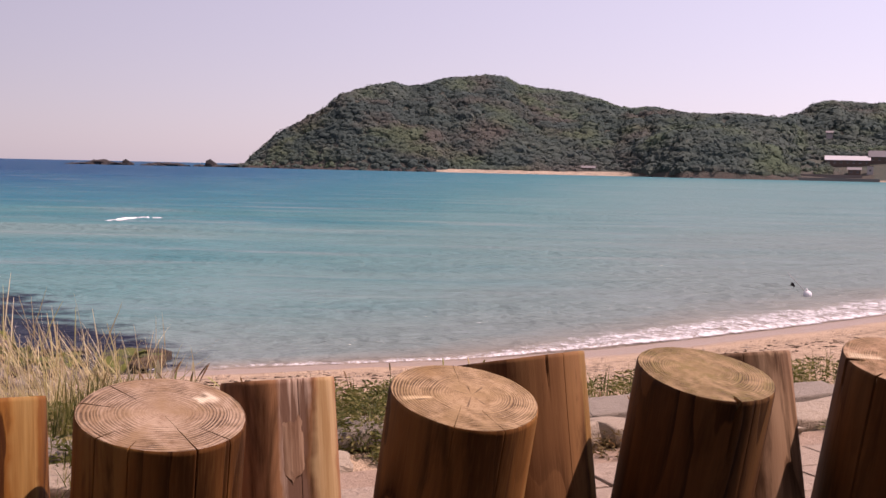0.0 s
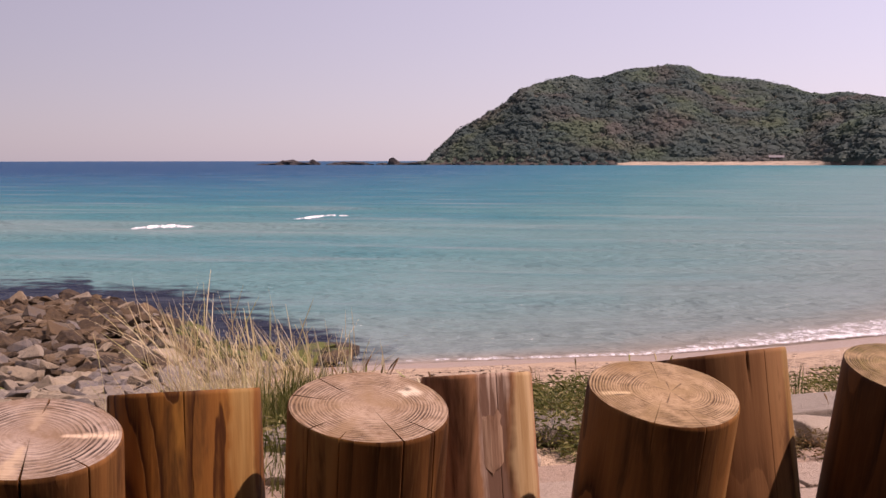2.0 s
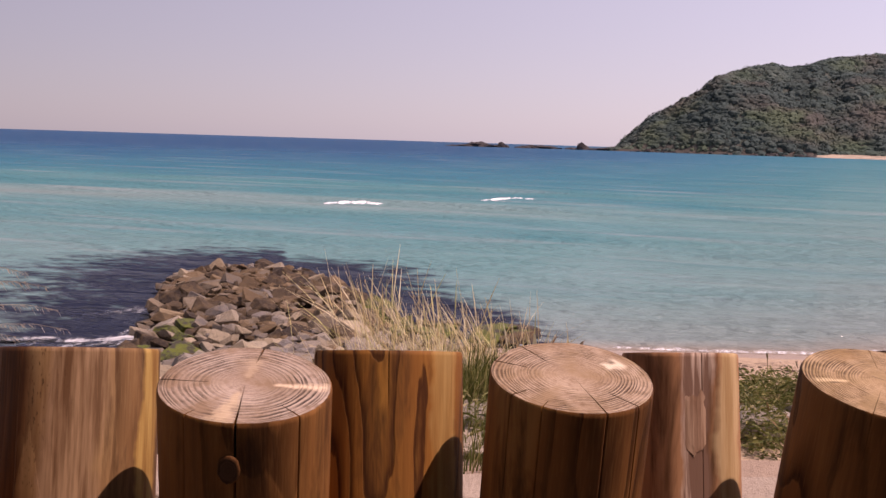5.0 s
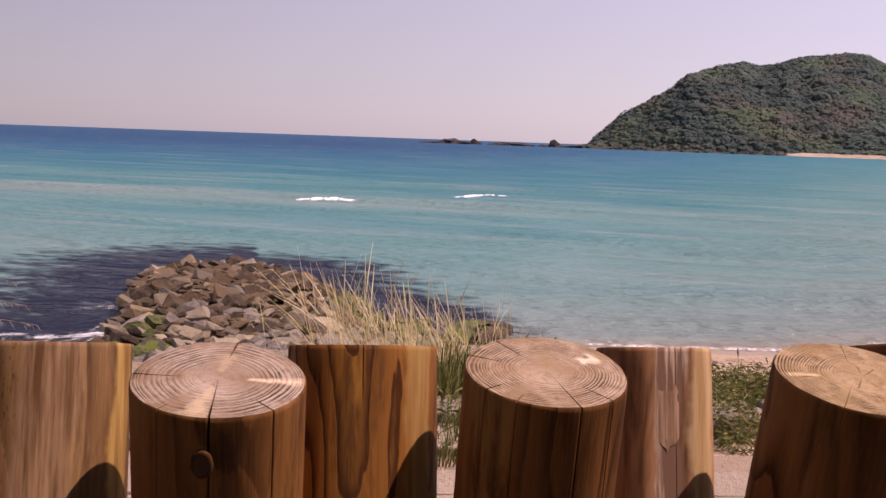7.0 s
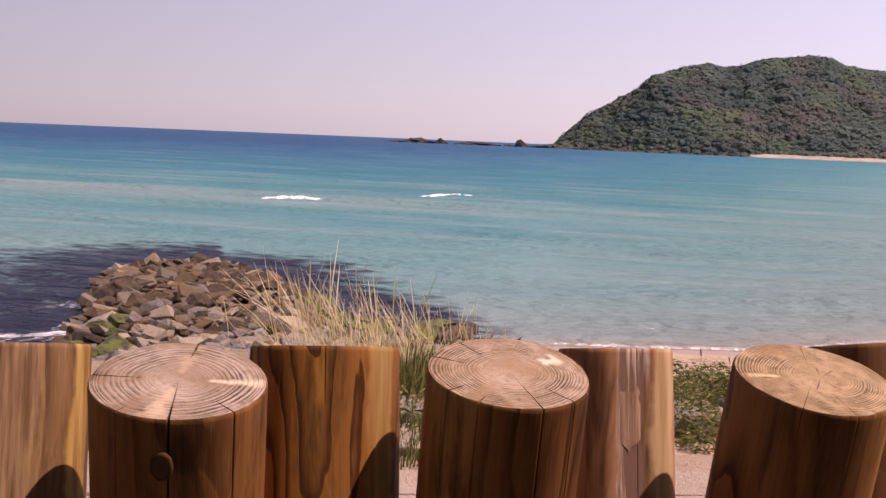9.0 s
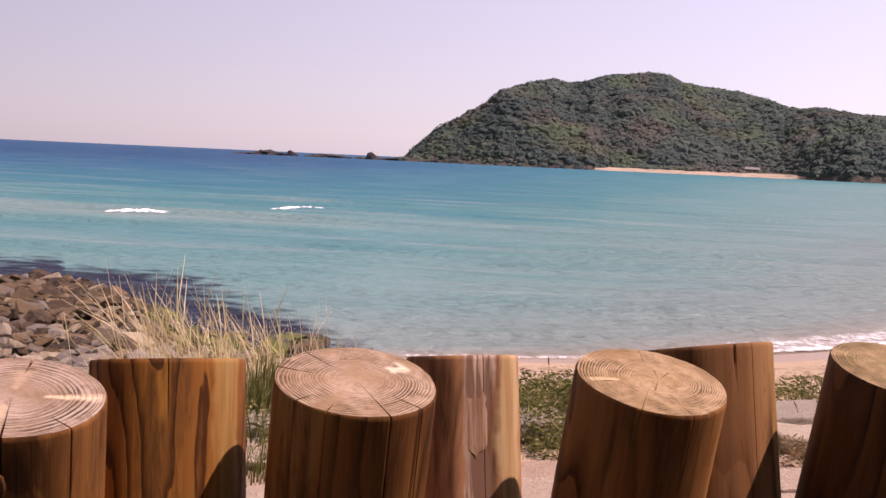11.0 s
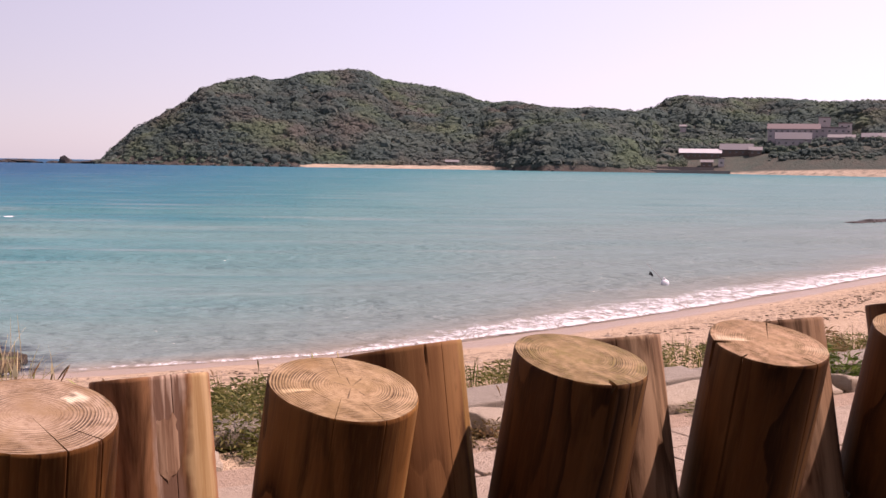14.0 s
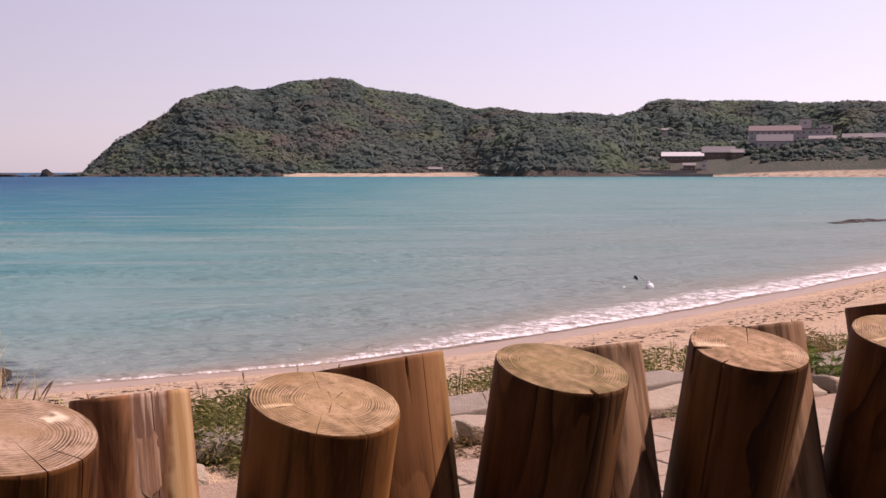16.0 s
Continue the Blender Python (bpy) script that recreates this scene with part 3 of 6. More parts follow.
# ---- log fence ----
def make_log(name, seed, tone, specks=0.0, bands=(), rings=7.0, keep_flame=0.2):
    """Debarked pine: sapwood and heartwood streaks, flame figure cut through the growth rings, fibres and stains."""
    n = Nodes(name, 0.6, 0.14)
    c0 = n.coord("Object")
    shift = n.node("ShaderNodeVectorMath", )
    shift.operation = "ADD"
    n.put(shift.inputs[0], c0)
    n.put(shift.inputs[1], n.join(n.math("MULTIPLY", n.each(), 40.0), n.math("MULTIPLY", n.each(), 23.0), n.math("MULTIPLY", n.each(), 9.0)))
    c = shift.outputs[0]
    bend = n.math("MULTIPLY", n.math("SUBTRACT", n.noise(n.stretch(c, (30, 30, 7)), 1.0, 3, 0.55), 0.5), 0.07)
    figure = n.math("ADD", n.noise(n.stretch(c, (11, 11, 2.2)), 1.0, 1, 0.35, 0.1), bend)
    phase = n.math("FRACT", n.math("MULTIPLY", figure, rings))
    flame = n.ramp(phase, [(0.0, 0.0), (0.42, 0.0), (0.72, 0.45), (0.90, 1.0), (0.97, 0.9), (1.0, 0.0)])
    flame = n.math("MULTIPLY", flame, n.ramp(n.noise(n.stretch(c, (9, 9, 1.2)), 1.0, 2, 0.5), [(0.40, keep_flame), (0.56, 1.0)]))
    fibre = n.noise(n.stretch(c, (75, 75, 1.6)), 1.0, 6, 0.70)
    fine = n.noise(n.stretch(c, (420, 420, 30)), 1.0, 2, 0.5)
    heart = n.noise(n.stretch(c, (7, 7, 1.6)), 1.0, 3, 0.55)
    base = n.ramp(heart, [(0.30, tone[2]), (0.42, tone[0]), (0.56, tone[1]), (0.68, tone[3])])
    base = n.mix(n.math("MULTIPLY", flame, 0.90), base, tone[2])
    base = n.mix(n.math("MULTIPLY", n.ramp(fibre, [(0.36, 1.0), (0.56, 0.0)]), 0.30), base, tone[2])
    base = n.mix(n.math("MULTIPLY", n.ramp(fine, [(0.5, 0.0), (0.75, 1.0)]), 0.18), base, tone[3])
    stain = n.ramp(n.noise(n.stretch(c, (16, 16, 2.2)), 1.4, 5, 0.66, 0.5), [(0.53, 0.0), (0.66, 0.72)])
    base = n.mix(stain, base, (0.045, 0.019, 0.008))
    if specks:
        dots = n.ramp(n.noise(n.stretch(c, (330, 330, 110)), 1.0, 2, 0.5), [(0.60, 0.0), (0.66, 1.0)])
        dots = n.math("MULTIPLY", dots, n.ramp(n.noise(n.stretch(c, (9, 9, 1.5)), 1.0, 2, 0.5), [(0.48, 0.0), (0.6, 1.0)]))
        base = n.mix(n.math("MULTIPLY", dots, specks), base, (0.05, 0.022, 0.010))
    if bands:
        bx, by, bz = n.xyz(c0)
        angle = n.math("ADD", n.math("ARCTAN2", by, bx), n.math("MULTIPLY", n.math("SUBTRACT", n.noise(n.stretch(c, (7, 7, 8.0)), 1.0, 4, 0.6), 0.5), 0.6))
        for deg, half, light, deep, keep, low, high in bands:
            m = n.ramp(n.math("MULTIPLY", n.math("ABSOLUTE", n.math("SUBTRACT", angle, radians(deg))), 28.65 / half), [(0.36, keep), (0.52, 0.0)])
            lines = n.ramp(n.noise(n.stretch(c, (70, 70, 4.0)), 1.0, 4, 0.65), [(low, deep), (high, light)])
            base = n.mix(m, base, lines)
    check = n.ramp(n.noise(n.stretch(c, (80, 80, 0.6)), 1.0, 2, 0.4), [(0.20, 1.0), (0.225, 0.0)])
    base = n.mix(check, base, (0.012, 0.006, 0.003))
    h = n.math("SUBTRACT", n.math("ADD", n.math("MULTIPLY", fibre, 0.6), n.math("MULTIPLY", flame, -0.3)), check)
    return n.done(base, n.ramp(fibre, [(0.3, 0.55), (0.7, 0.8)]), n.bump(h, 0.6, 0.002))


def make_cut(name, seed, tone, grain=0.85, scars=(), moss=0.0, heart=(0.0, 0.0), pitch=300.0):
    """Sawn end: broken growth rings round an off-centre heart, saw marks, weathering. scars: (degrees, inner, outer, half width in degrees, colour)."""
    n = Nodes(name, 0.75, 0.25)
    c = n.coord("Object")
    x, y, z = n.xyz(c)
    x, y = n.math("SUBTRACT", x, heart[0]), n.math("SUBTRACT", y, heart[1])
    wob = n.noise(n.stretch(c, (11, 11, 1)), 1.0 + 0.17 * seed, 1, 0.4)
    jag = n.noise(n.stretch(c, (90, 90, 1)), 1.0, 2, 0.5)
    rr = n.math("POWER", n.math("ADD", n.math("POWER", x, 2.0), n.math("POWER", y, 2.0)), 0.5)
    years = n.noise(n.join(n.math("MULTIPLY", rr, 95.0), 3.1 * seed, 0.0), 1.0, 2, 0.5)
    ring = n.math("ADD", n.math("MULTIPLY", rr, pitch), n.math("ADD", n.math("MULTIPLY", wob, 3.0), n.math("ADD", n.math("MULTIPLY", jag, 0.12), n.math("MULTIPLY", years, 2.4))))
    line = n.ramp(n.math("FRACT", ring), [(0.0, 0.0), (0.34, 0.0), (0.62, 0.8), (0.80, 1.0), (0.93, 0.9), (1.0, 0.0)])
    broken = n.ramp(n.noise(n.stretch(c, (15, 15, 1)), 1.3 + 0.2 * seed, 4, 0.6), [(0.38, 0.15), (0.48, 0.48), (0.62, 1.0)])
    outer = n.ramp(n.math("MULTIPLY", rr, 10.0), [(0.0, 0.10), (0.26, 0.22), (0.56, 1.0)])
    dark = n.math("MULTIPLY", n.math("MULTIPLY", line, broken), outer)
    blot = n.noise(n.stretch(c, (16, 16, 1)), 1.0 + 0.1 * seed, 4, 0.6)
    base = n.mix(n.ramp(blot, [(0.40, 0.0), (0.58, 1.0)]), tone[0], tone[1])
    saw = n.noise(n.stretch(c, (12, 380, 1)), 1.0, 2, 0.5)
    base = n.mix(n.math("MULTIPLY", n.ramp(saw, [(0.35, 1.0), (0.6, 0.0)]), 0.07), base, tone[2])
    grime = n.ramp(n.noise(n.stretch(c, (26, 26, 1)), 1.0 + 0.3 * seed, 6, 0.72), [(0.47, 0.0), (0.66, 0.72)])
    base = n.mix(grime, base, tone[3])
    if moss:
        green = n.ramp(n.noise(n.stretch(c, (22, 22, 1)), 1.6, 5, 0.7), [(0.45, 0.0), (0.62, moss)])
        base = n.mix(green, base, (0.17, 0.13, 0.035))
    base = n.mix(n.math("MULTIPLY", dark, grain), base, tone[2])
    angle = n.math("ARCTAN2", y, x)
    for deg, r0, r1, half, colour in scars:
        d = n.math("ABSOLUTE", n.math("SUBTRACT", angle, radians(deg)))
        d = n.math("ADD", n.math("MULTIPLY", d, 57.3 / half), n.math("MULTIPLY", n.math("SUBTRACT", jag, 0.5), 1.4))
        m = n.math("MULTIPLY", n.ramp(d, [(0.25, 1.0), (1.0, 0.0)]), n.ramp(n.math("ADD", n.math("MULTIPLY", rr, 10.0), n.math("MULTIPLY", n.math("SUBTRACT", jag, 0.5), 0.12)), [(r0 * 10 - 0.02, 0.0), (r0 * 10 + 0.04, 1.0)]))
        m = n.math("MULTIPLY", m, n.ramp(n.math("MULTIPLY", rr, 10.0), [(r1 * 10 - 0.03, 1.0), (r1 * 10 + 0.02, 0.0)]))
        base = n.mix(n.math("MULTIPLY", m, 0.75 if half < 15 else 0.4), base, colour)
    h = n.math("ADD", n.math("MULTIPLY", dark, -0.9), n.math("MULTIPLY", saw, 0.08))
    return n.done(base, None, n.bump(h, 0.7, 0.0022))


def log_mesh(r, length, taper, seed, cracks, cut_tilt=(0, 0), flat=0.0):
    """Log with its top centre at the origin and its axis on z. cracks: (degrees, reach inwards on the top, depth, length down, half width)."""
    rng = np.random.default_rng(seed)
    angs = list(np.linspace(0, 2 * np.pi, 73)[:-1])
    extra = []
    for deg, reach, depth, down, half in cracks:
        a = radians(deg) % (2 * np.pi)
        w = half * 0.62 / r
        angs = [k for k in angs if min(abs(k - a), 2 * np.pi - abs(k - a)) > w + 0.016]
        extra += [(a + k) % (2 * np.pi) for k in (-w - 0.010, -w, 0.0, w, w + 0.010)]
    angs = np.array(sorted(set(angs + extra)))
    zs = np.concatenate([[0.0, -0.0022, -0.006], -np.linspace(0.02, 0.5, 22), -np.linspace(0.56, length, 6)])
    na, nz = len(angs), len(zs)

    def radius(a, z):
        p = r - taper * z
        p += 0.0016 * math.sin(2 * a + seed) + 0.0011 * math.sin(3 * a + 1.7 * seed + z * 2) + 0.0009 * noise.noise(Vector((math.cos(a) * 2 + seed, math.sin(a) * 2, z * 5)))
        if flat:
            d = (a - math.radians(293) + math.pi) % (2 * math.pi) - math.pi
            if abs(d) < 0.36:
                p = min(p, (r - flat) / math.cos(d))
        return p

    def groove(a, z):
        g = 0.0
        for deg, reach, depth, down, half in cracks:
            d = abs((a - radians(deg) + math.pi) % (2 * math.pi) - math.pi)
            if d < 1e-4 and -z < down:
                g = max(g, depth * (1 - (-z / down) ** 2))
        return g

    verts, faces = [], []
    for k, z in enumerate(zs):
        for a in angs:
            edge = 0.0016 if k == 0 else (0.0003 if k == 1 else 0.0)
            edge += 0.0007 * noise.noise(Vector((a * 9, seed, z * 40))) if k < 2 else 0
            p = radius(a, z) - edge - groove(a, z)
            x, y = p * math.cos(a), p * math.sin(a)
            lift = (x * cut_tilt[0] + y * cut_tilt[1]) * max(0.0, 1 + z / 0.12)
            verts.append((x, y, z + lift))
    for k in range(nz - 1):
        for j in range(na):
            m = (j + 1) % na
            faces.append((k * na + j, (k + 1) * na + j, (k + 1) * na + m, k * na + m))
    side = (verts, faces)
    tv, tf = [], []
    rings = [1.0, 0.97, 0.9, 0.8, 0.68, 0.55, 0.42, 0.3, 0.18, 0.08]
    for f in rings:
        for a in angs:
            p = (radius(a, 0.0) - 0.0016) * f
            dz = 0.0
            for deg, reach, depth, down, half in cracks:
                d = abs((a - radians(deg) + math.pi) % (2 * math.pi) - math.pi)
                if d < 1e-4 and f > 1 - reach:
                    dz = -depth * min(1.0, (f - (1 - reach)) / reach * 2.5)
                    if f == 1.0:
                        p -= groove(a, 0.0)
            x, y = p * math.cos(a), p * math.sin(a)
            tv.append((x, y, dz + x * cut_tilt[0] + y * cut_tilt[1] + 0.0003 * noise.noise(Vector((x * 90, y * 90, seed)))))
    for k in range(len(rings) - 1):
        for j in range(na):
            m = (j + 1) % na
            tf.append((k * na + j, k * na + m, (k + 1) * na + m, (k + 1) * na + j))
    tv.append((0, 0, 0))
    b = (len(rings) - 1) * na
    for j in range(na):
        tf.append((b + j, b + (j + 1) % na, len(tv) - 1))
    return side, (tv, tf)


PINE = [((0.208, 0.085, 0.024), (0.300, 0.131, 0.037), (0.042, 0.014, 0.004), (0.46, 0.245, 0.075)),
        ((0.112, 0.045, 0.014), (0.158, 0.068, 0.022), (0.030, 0.011, 0.004), (0.220, 0.110, 0.040)),
        ((0.20, 0.100, 0.038), (0.29, 0.165, 0.070), (0.050, 0.018, 0.006), (0.40, 0.26, 0.125)),
        ((0.27, 0.155, 0.085), (0.36, 0.225, 0.133), (0.10, 0.049, 0.024), (0.46, 0.32, 0.20))]
ROSY = ((0.205, 0.080, 0.017), (0.31, 0.132, 0.026), (0.036, 0.009, 0.002), (0.43, 0.215, 0.040))
LOG_SIDES = [make_log("log_side_%s" % w, k, t, sp) for k, (w, t, sp) in enumerate(zip(("amber", "brown", "yellow", "grey"), PINE, (0.0, 0.0, 0.7, 0.0)))]
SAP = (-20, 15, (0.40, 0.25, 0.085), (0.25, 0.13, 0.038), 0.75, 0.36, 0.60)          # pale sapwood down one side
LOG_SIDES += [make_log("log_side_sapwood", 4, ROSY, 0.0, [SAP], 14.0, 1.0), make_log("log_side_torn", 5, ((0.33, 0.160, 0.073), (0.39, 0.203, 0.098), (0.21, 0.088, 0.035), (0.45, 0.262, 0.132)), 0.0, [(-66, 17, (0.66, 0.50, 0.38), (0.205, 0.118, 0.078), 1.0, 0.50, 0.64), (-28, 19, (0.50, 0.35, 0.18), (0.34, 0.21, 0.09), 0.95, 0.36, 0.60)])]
LOG_SIDES += [make_log("log_side_patched", 7, PINE[2], 0.7, [(-116, 26, (0.15, 0.062, 0.022), (0.055, 0.02, 0.008), 0.9, 0.36, 0.60), (-56, 24, (0.34, 0.21, 0.115), (0.10, 0.045, 0.020), 0.8, 0.40, 0.58), (8, 14, (0.46, 0.29, 0.085), (0.24, 0.115, 0.028), 0.85, 0.36, 0.60)])]
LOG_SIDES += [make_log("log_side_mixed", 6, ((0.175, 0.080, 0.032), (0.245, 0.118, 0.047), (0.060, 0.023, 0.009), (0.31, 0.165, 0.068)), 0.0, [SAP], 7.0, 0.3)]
PALE_SCAR, DARK_SCAR = (0.66, 0.50, 0.34), (0.05, 0.022, 0.010)
LOG_CUTS = [
    make_cut("sawn_end_grey", 1, ((0.231, 0.151, 0.092), (0.416, 0.323, 0.251), (0.026, 0.013, 0.006), (0.158, 0.089, 0.046)), 1.0,
             [(20, 0.030, 0.088, 7.0, PALE_SCAR), (108, 0.012, 0.060, 16.0, (0.510, 0.381, 0.250)), (-80, 0.02, 0.088, 12.0, (0.490, 0.362, 0.231))], pitch=190.0),
    make_cut("sawn_end_pale", 2, ((0.271, 0.178, 0.098), (0.416, 0.304, 0.208), (0.044, 0.021, 0.009), (0.175, 0.098, 0.046)), 1.0,
             [(52, 0.046, 0.072, 14.0, (0.725, 0.623, 0.462)), (58, 0.060, 0.067, 7.0, DARK_SCAR)], pitch=265.0),
    make_cut("sawn_end_clean", 3, ((0.291, 0.194, 0.092), (0.416, 0.287, 0.159), (0.053, 0.025, 0.009), (0.175, 0.103, 0.037)), 1.0,
             [(-158, 0.050, 0.088, 5.0, (0.588, 0.442, 0.250)), (-154, 0.058, 0.074, 2.0, DARK_SCAR), (135, 0.060, 0.088, 24.0, (0.235, 0.131, 0.044)),
              (-98, 0.0, 0.034, 3.0, DARK_SCAR), (-52, 0.0, 0.026, 3.5, DARK_SCAR), (64, 0.0, 0.030, 3.5, DARK_SCAR), (101, 0.0, 0.026, 3.0, DARK_SCAR), (160, 0.0, 0.022, 4.0, DARK_SCAR)], heart=(0.008, 0.004)),
    make_cut("sawn_end_mossy", 4, ((0.211, 0.142, 0.060), (0.343, 0.235, 0.120), (0.049, 0.025, 0.009), (0.133, 0.082, 0.029)), 0.85, [], moss=0.75, heart=(-0.012, 0.01)),
    make_cut("sawn_end_worn", 5, ((0.281, 0.173, 0.087), (0.416, 0.271, 0.159), (0.058, 0.027, 0.010), (0.150, 0.083, 0.035)), 0.7,
             [(176, 0.040, 0.088, 14.0, (0.647, 0.523, 0.347)), (-20, 0.045, 0.086, 16.0, (0.549, 0.422, 0.270))], moss=0.3, heart=(0.01, 0.0))]


def log_post(x, y, z, lean, r, seed, side, cut, cracks, label, group, cut_tilt=(0, 0), flat=0.0, taper=0.005):
    """A leaning log set in the ground; x, y, z is the middle of its top."""
    axis = Vector((lean[0], lean[1], 1.0)).normalized()
    length = (z - PROM_Z + 0.12) / axis.z
    foot = Vector((x, y, z)) - axis * length
    post = thing("log_post", foot, label, "post", group)
    turn = Vector((0, 0, 1)).rotation_difference(axis).to_matrix().to_4x4()
    post.matrix_basis = Matrix.Translation(foot) @ turn
    (sv, sf), (tv, tf) = log_mesh(r, length, taper, seed, cracks, cut_tilt, flat)
    up = Matrix.Translation((0, 0, length))
    a = mesh_object("shaft", sv, sf, side, post)
    b = mesh_object("sawn_top", tv, tf, cut, post, smooth=False)
    a.matrix_basis = up
    b.matrix_basis = up
    tagged(a, "debarked amber pine shaft with drying cracks")
    tagged(b, "sawn end with growth rings")
    return post


FRONT = "front row of the log fence"
BACK = "back row of the log fence"
FL, BL = (0.10, -0.235), (-0.085, 0.19)
# front row: place of the top, lean, and cracks
log_post(-0.93, 0.86, 3.72, FL, 0.09, 20, LOG_SIDES[2], LOG_CUTS[3], [(200, 0.5, 0.01, 0.2, 0.001)], "yellow debarked pine log post leaning to the promenade", FRONT)
KNOTTED = log_post(-0.613, 1.030, 3.722, (0.12, -0.235), 0.09, 1, LOG_SIDES[0], LOG_CUTS[0],
         [(292, 0.95, 0.03, 0.8, 0.0022), (200, 0.55, 0.012, 0.3, 0.0018), (256, 0.2, 0.01, 0.5, 0.0010), (335, 0.3, 0.012, 0.6, 0.0016), (105, 0.35, 0.014, 0.1, 0.0022)],
         "weathered grey-topped pine log post split by a deep crack", FRONT)
log_post(-0.298, 1.201, 3.728, (0.105, -0.234), 0.09, 2, LOG_SIDES[0], LOG_CUTS[1],
         [(307, 0.95, 0.025, 0.7, 0.0015), (236, 0.3, 0.02, 0.9, 0.0016), (262, 0.15, 0.012, 0.8, 0.0012), (333, 0.4, 0.015, 0.6, 0.0014), (180, 0.45, 0.01, 0.2, 0.0018), (145, 0.5, 0.008, 0.1, 0.0014)],
         "amber pine log post with a pale chip on its cracked top", FRONT)
log_post(0.032, 1.327, 3.728, (0.12, -0.232), 0.09, 3, LOG_SIDES[0], LOG_CUTS[2],
         [(262, 0.75, 0.006, 0.06, 0.0007), (300, 0.5, 0.006, 0.09, 0.0007), (100, 0.6, 0.005, 0.02, 0.0006)],
         "amber pine log post with clean even growth rings", FRONT)
HOLED = log_post(0.346, 1.439, 3.742, (0.106, -0.20), 0.09, 4, LOG_SIDES[1], LOG_CUTS[3],
         [(284, 0.12, 0.014, 0.09, 0.0060), (300, 0.1, 0.006, 0.5, 0.0008)],
         "brown pine log post with a mossy worn top", FRONT)
log_post(0.659, 1.574, 3.740, (0.06, -0.24), 0.088, 5, LOG_SIDES[1], LOG_CUTS[4],
         [(186, 0.22, 0.018, 0.035, 0.0080), (225, 0.2, 0.014, 0.8, 0.0026), (300, 0.25, 0.012, 0.8, 0.0018), (70, 0.9, 0.01, 0.1, 0.0016)],
         "brown pine log post with a chipped rim and long cracks", FRONT)
log_post(0.979, 1.692, 3.735, (0.06, -0.25), 0.09, 6, LOG_SIDES[1], LOG_CUTS[2], [(250, 0.3, 0.012, 0.6, 0.001)], "brown pine log post leaning to the promenade", FRONT)
# back row
log_post(-0.87, 1.098, 3.726, BL, 0.09, 7, LOG_SIDES[6], LOG_CUTS[1],
         [(210, 0.3, 0.012, 0.8, 0.0010), (238, 0.3, 0.01, 0.8, 0.0012), (262, 0.2, 0.008, 0.5, 0.0007)], "pale yellow pine log post with brown streaks and a knot", BACK)
log_post(-0.541, 1.259, 3.724, BL, 0.09, 8, LOG_SIDES[4], LOG_CUTS[1],
         [(218, 0.3, 0.016, 0.8, 0.0034), (292, 0.3, 0.01, 0.05, 0.0010)], "amber pine log post with dark flame grain", BACK)
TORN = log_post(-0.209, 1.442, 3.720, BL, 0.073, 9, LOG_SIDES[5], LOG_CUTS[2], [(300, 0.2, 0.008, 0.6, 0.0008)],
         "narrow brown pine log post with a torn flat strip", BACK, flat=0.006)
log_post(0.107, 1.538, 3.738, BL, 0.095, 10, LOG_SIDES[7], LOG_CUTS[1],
         [(290, 0.2, 0.012, 0.03, 0.003), (305, 0.2, 0.008, 0.6, 0.0008)], "amber pine log post with a yellow side and notched rim", BACK, cut_tilt=(0.06, 0))
GREYED = log_post(0.437, 1.66, 3.732, BL, 0.085, 11, LOG_SIDES[3], LOG_CUTS[2], [(265, 0.2, 0.008, 0.8, 0.0008)], "grey-brown pine log post leaning to the sea", BACK)
WIRED = log_post(0.755, 1.79, 3.740, BL, 0.085, 12, LOG_SIDES[3], LOG_CUTS[2], [(255, 0.2, 0.008, 0.8, 0.001)], "grey-brown cracked pine log post leaning to the sea", BACK)
log_post(1.075, 1.91, 3.76, BL, 0.085, 13, LOG_SIDES[1], LOG_CUTS[2], [(255, 0.2, 0.008, 0.8, 0.001)], "brown pine log post leaning to the sea", BACK)


def torn_flake(post, r, deg, half, top, bottom):
    """A pale lens of wood standing a little proud where a strip was torn off the log."""
    length = post.children[0].matrix_basis.translation.z
    bm = bmesh.new()
    rows = []
    for i in range(13):
        f = i / 12
        w = half * min(1.0, 0.62 + 1.0 * f) * math.sqrt(max(0.05, 1 - max(0.0, (f - 0.50) / 0.50) ** 2)) + 6.5 * noise.noise(Vector((f * 11, 1.3, 0)))
        row = []
        for j in range(7):
            a = radians(deg + w * (j / 3 - 1))
            lift = 0.0003 if 0 < j < 6 and 0 < i < 12 else 0.0
            row.append(bm.verts.new((math.cos(a) * (r + lift), math.sin(a) * (r + lift), length - top - (bottom - top) * f + 0.012 * noise.noise(Vector((j * 1.7, 7.7, f))))))
        rows.append(row)
    for p, q in zip(rows, rows[1:]):
        for j in range(6):
            bm.faces.new((p[j], q[j], q[j + 1], p[j + 1]))
    bmesh.ops.recalc_face_normals(bm, faces=bm.faces)
    n = Nodes("torn_wood", 0.7, 0.15)
    c = n.coord("Object", (90, 90, 5))
    grain = n.noise(c, 1.0, 4, 0.65)
    part("torn_flake", bm, n.done(n.ramp(grain, [(0.36, (0.24, 0.135, 0.080)), (0.62, (0.47, 0.315, 0.205))]), None, n.bump(grain, 0.5, 0.002)), post, "pale torn lens of bare wood")


